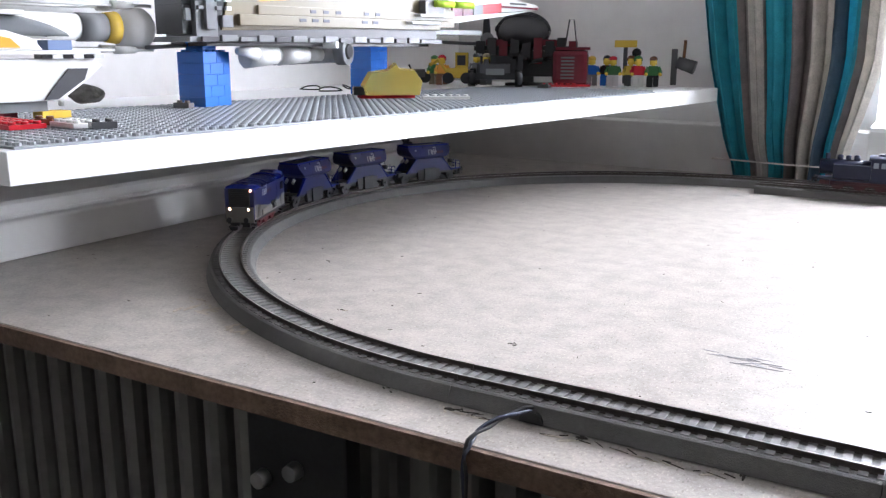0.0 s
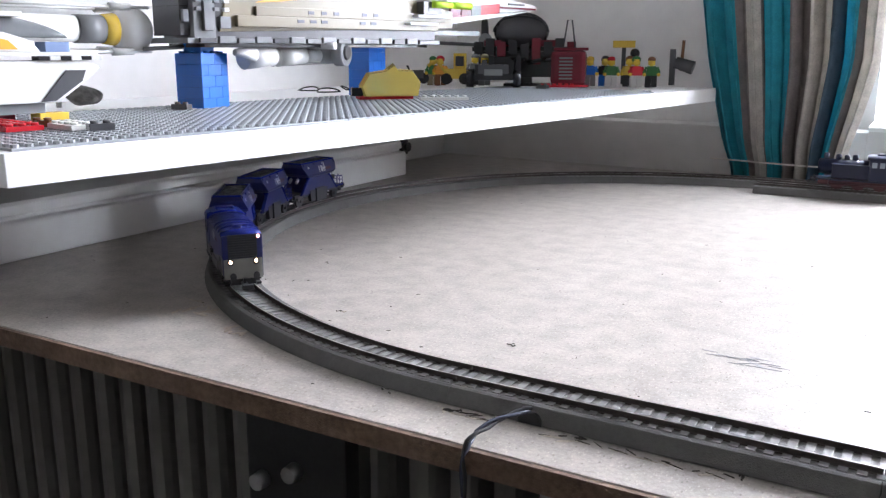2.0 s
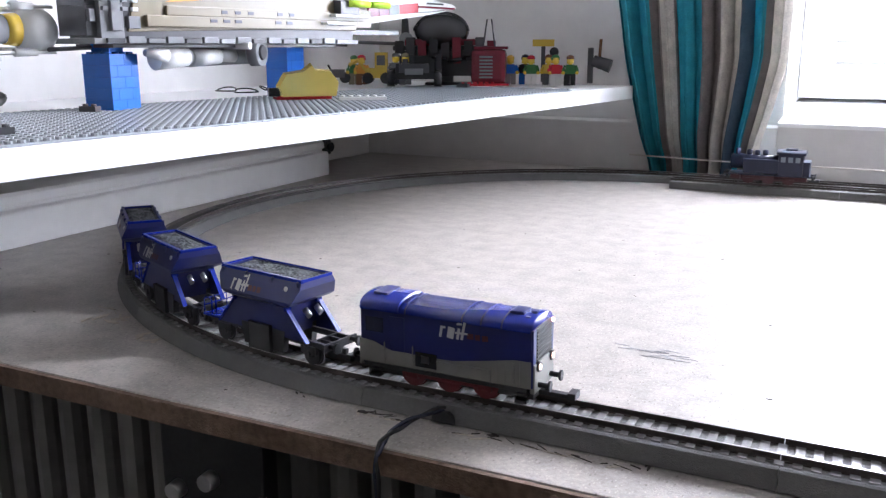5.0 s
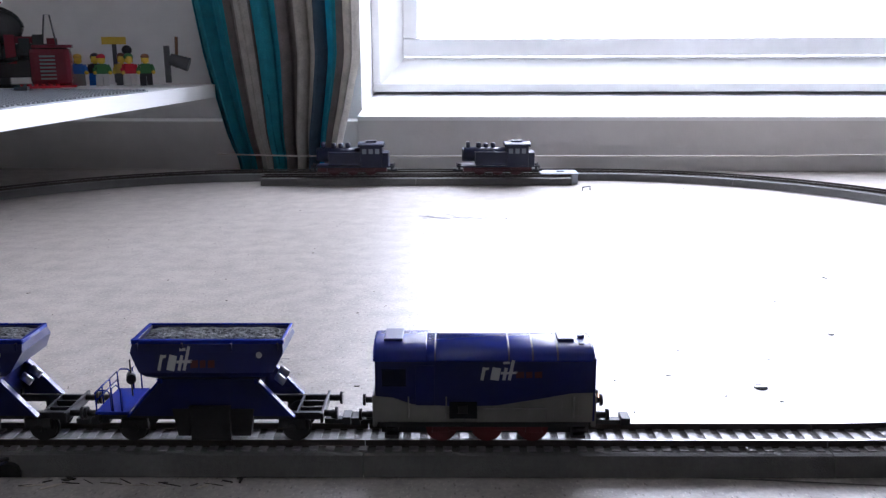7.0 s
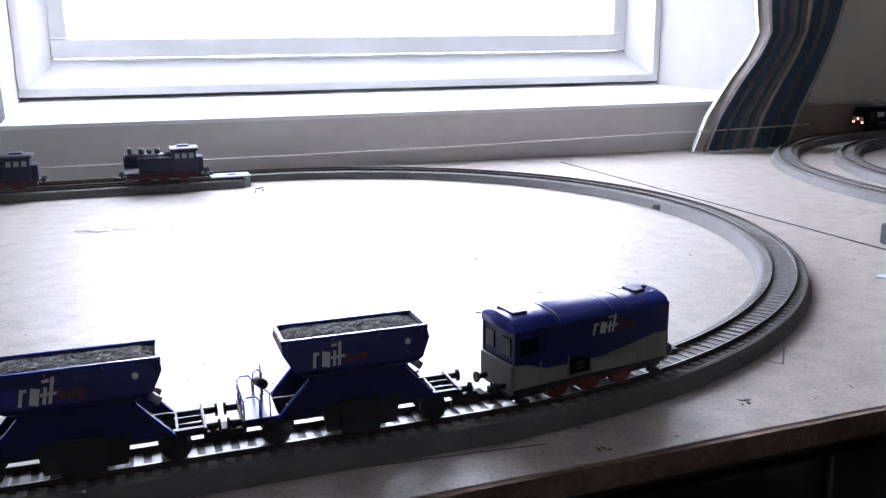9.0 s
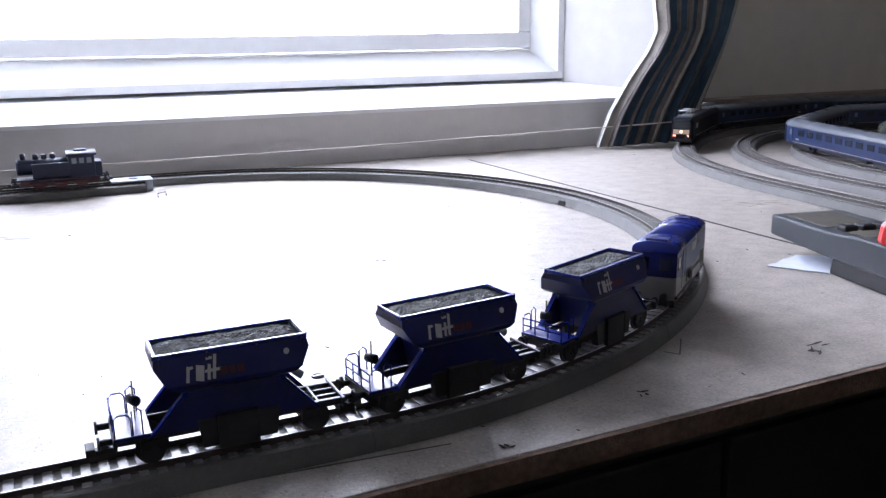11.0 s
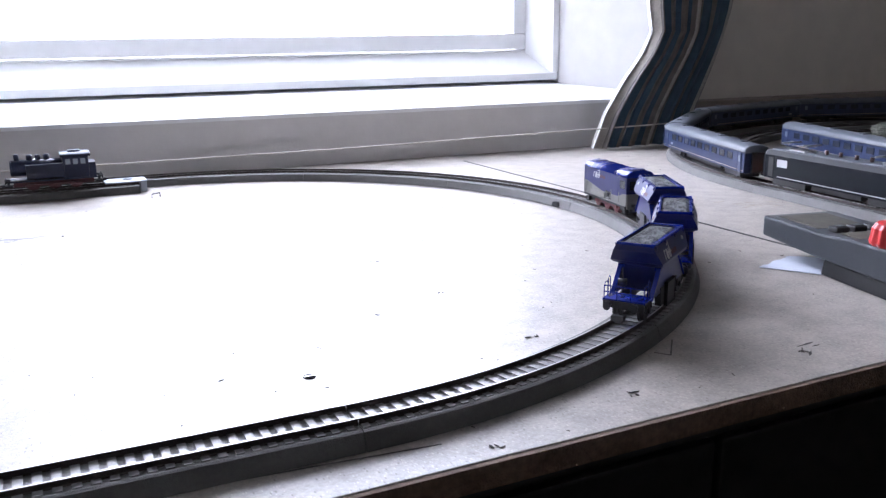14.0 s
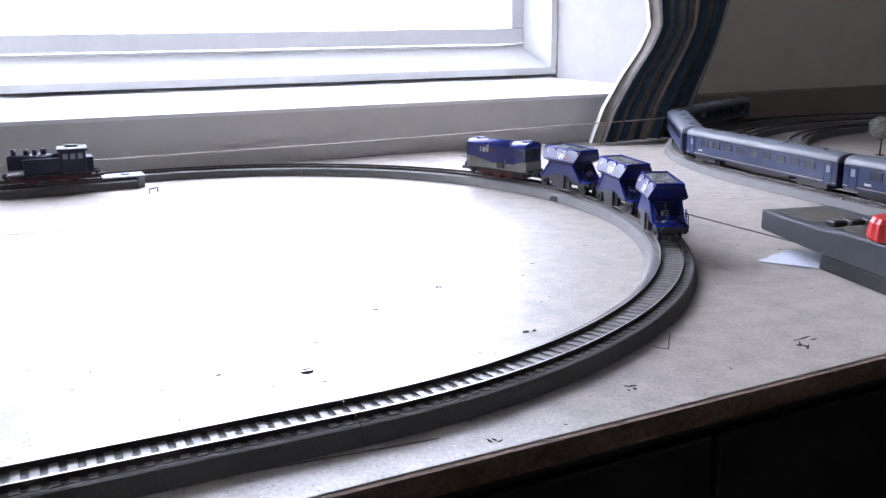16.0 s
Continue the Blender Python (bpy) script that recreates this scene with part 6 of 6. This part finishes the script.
part("head", bm, mat("dull_black_screw", (0.012, 0.012, 0.012), 0.9, 0, 0.3, 300, spec=0.1), t)
part("slot_bar", bx(B(), -0.0032, 0.0032, -0.0005, 0.0005, 0.0005, 0.0009), M["bright_steel"], t)
t = thing("staple", "small steel staple standing on the table", "staple", m=pose(0.297, 1.249, 0, 0, 0, 10))
part("wire_bow", tube(B(), [(-0.005, 0, 0.0), (-0.005, 0, 0.005), (0.005, 0, 0.006), (0.005, 0, 0.001)], 0.0008, 6), M["steel"], t)
pencil = mat("pencil_mark", (0.14, 0.13, 0.125), 0.8, 0, 0.3, 500)
t = thing("pencil_line", "pencil guide line drawn on the chipboard", "mark")
bm = B()
prism(bm, [(0.205, 0.5072), (0.26, 0.5020), (0.319, 0.4958), (0.319, 0.4964), (0.26, 0.5030), (0.205, 0.5082)], 0.0002, 0.0004, "z")
part("line", bm, pencil, t)
t = thing("pencil_triangle", "small pencilled triangle beside the track", "mark")
bm = B()
prism(bm, [(0.509, 0.5585), (0.5098, 0.558), (0.4912, 0.5372), (0.4904, 0.5378)], 0.0002, 0.0004, "z")
prism(bm, [(0.4905, 0.5376), (0.4911, 0.5382), (0.4856, 0.5462), (0.4850, 0.5458)], 0.0002, 0.0004, "z")
part("line", bm, pencil, t)
t = thing("table_seam", "dark gap where the two table boards meet", "seam")
part("gap", bx(B(), 0.7638, 0.7672, 0.4735, 1.34, -0.011, 0.0003), M["black"], t)


scuff_tone = mat("grey_blue_scuff", (0.325, 0.32, 0.325), 0.5, 0, 0.2, 300)
fibre_tone = mat("torn_fibre", (0.50, 0.45, 0.37), 0.9, 0, 0.3, 300)


def slivers(bm, x, y, ang, length, width, z=0.0003):
    """One thin ragged sliver lying on the board."""
    c, d = math.cos(ang), math.sin(ang)
    n = 5
    up = [(-length / 2 + length * k / n, width * random.uniform(0.25, 1.0) * math.sin(math.pi * (k + 0.35) / (n + 0.7))) for k in range(n + 1)]
    low = [(u, -v * random.uniform(0.3, 0.9)) for u, v in up]
    prism(bm, [(x + c * u - d * v, y + d * u + c * v) for u, v in up + low[::-1]], 0.0001, z, "z")


def scuff(x0, y0, x1, y1, spread, n, label, tone):
    t = thing("scuff_mark", label, "mark", "scuffs on the table")
    ang = math.atan2(y1 - y0, x1 - x0)
    bm = B()
    for _ in range(n):
        u = random.random()
        slivers(bm, x0 + (x1 - x0) * u + random.gauss(0, spread * 0.3), y0 + (y1 - y0) * u + random.gauss(0, spread), ang + random.gauss(0, 0.25),
                random.uniform(0.006, 0.020), random.uniform(0.0005, 0.0016), random.uniform(0.0002, 0.0004))
    tagged(part("streak", bm, tone, t), "", "", "", "stuff")


scuff(0.095, 1.083, 0.178, 1.073, 0.006, 22, "grey-blue smear rubbed into the chipboard", scuff_tone)
scuff(-0.030, 0.657, 0.026, 0.654, 0.004, 16, "faint grey-blue smear on the chipboard", scuff_tone)
scuff(0.850, 0.868, 0.925, 0.850, 0.010, 18, "pale rubbed patch beside the loop track", fibre_tone)
scuff(-0.385, 0.585, -0.335, 0.568, 0.004, 10, "pale torn fibres beside the track", fibre_tone)
scuff(0.550, 0.502, 0.588, 0.514, 0.004, 3, "dark nicks near the table's edge", dark_chip)


def veneer_tear(x0, x1, n):
    t = thing("veneer_tear", "torn surface with dark edges along the outside of the roadbed", "damage", "tears on the table")
    bm = B()
    for k in range(n):
        u = (k + random.random()) / n
        x = x0 + (x1 - x0) * u
        p, _ = oval((x - OC.x + OL / 2) % PER, 0.0225 + random.uniform(0.0, 0.0045))
        slivers(bm, p.x, p.y, random.gauss(-0.05, 0.35), random.uniform(0.003, 0.010), random.uniform(0.0003, 0.0007), random.uniform(0.0003, 0.0007))
    tagged(part("edge", bm, dark_chip, t), "", "", "", "stuff")
    bm = B()
    for k in range(n // 2):
        p, _ = oval((x0 + (x1 - x0) * random.random() - OC.x + OL / 2) % PER, 0.0235 + random.uniform(0.0, 0.004))
        slivers(bm, p.x, p.y, random.gauss(-0.05, 0.3), random.uniform(0.006, 0.014), random.uniform(0.0008, 0.0018))
    tagged(part("fibre", bm, fibre_tone, t), "", "", "", "stuff")


veneer_tear(-0.115, -0.090, 9)
veneer_tear(-0.058, 0.032, 12)

# fine grit over both boards
bm = B()
for _ in range(230):
    x, y = random.uniform(-0.59, 1.05), random.uniform(0.48, 1.38)
    if x > 0.75 and y > 1.30:
        continue
    slivers(bm, x, y, random.uniform(0, math.pi), random.choice((0.0012, 0.0016, 0.0022, 0.0032)), random.uniform(0.0003, 0.0007), 0.0004)
tagged(part("grit", bm, dark_chip), "fine dark grit scattered over the chipboard", "grit", "", "stuff")


def model_tree():
    t = thing("model_tree", "small round model tree with speckled grey-green foliage", "model tree", m=pose(1.292, 1.02, 0.0) @ Matrix.Diagonal((0.72, 0.72, 0.68, 1)))
    bm = B()
    cyl(bm, (0, 0, 0), (0, 0, 0.001), 0.009, seg=14)
    cyl(bm, (0, 0, 0.001), (0.001, 0, 0.045), 0.0018, 0.0010, 8)
    for a in range(6):
        tube(bm, [(0, 0, 0.030), (0.008 * math.cos(a), 0.008 * math.sin(a), 0.044), (0.015 * math.cos(a), 0.015 * math.sin(a), 0.052)], 0.0006, 5)
    part("trunk", bm, mat("model_trunk", (0.05, 0.035, 0.025), 0.8), t)
    me = bpy.data.meshes.new("crown")
    vs, fs = [], []
    for _ in range(1500):
        v = Vector((random.gauss(0, 1), random.gauss(0, 1), random.gauss(0, 1))).normalized()
        r = 0.026 * random.uniform(0.72, 1.0) * (1 + 0.12 * noise.noise(v * 3))
        c = Vector((v.x * r, v.y * r, 0.060 + v.z * r * 0.95))
        k = len(vs)
        for q in range(4):
            vs.append(tuple(c + Vector((random.uniform(-1, 1), random.uniform(-1, 1), random.uniform(-1, 1))) * 0.0017))
        fs += [(k, k + 1, k + 2), (k, k + 2, k + 3), (k, k + 1, k + 3), (k + 1, k + 2, k + 3)]
    me.from_pydata(vs, [], fs)
    me.materials.append(mat("model_foliage", (0.30, 0.31, 0.26), 0.9, 0, 0.7, 500))
    tagged(new("crown", me), "", "", "", "stuff").parent = t


model_tree()

motions()
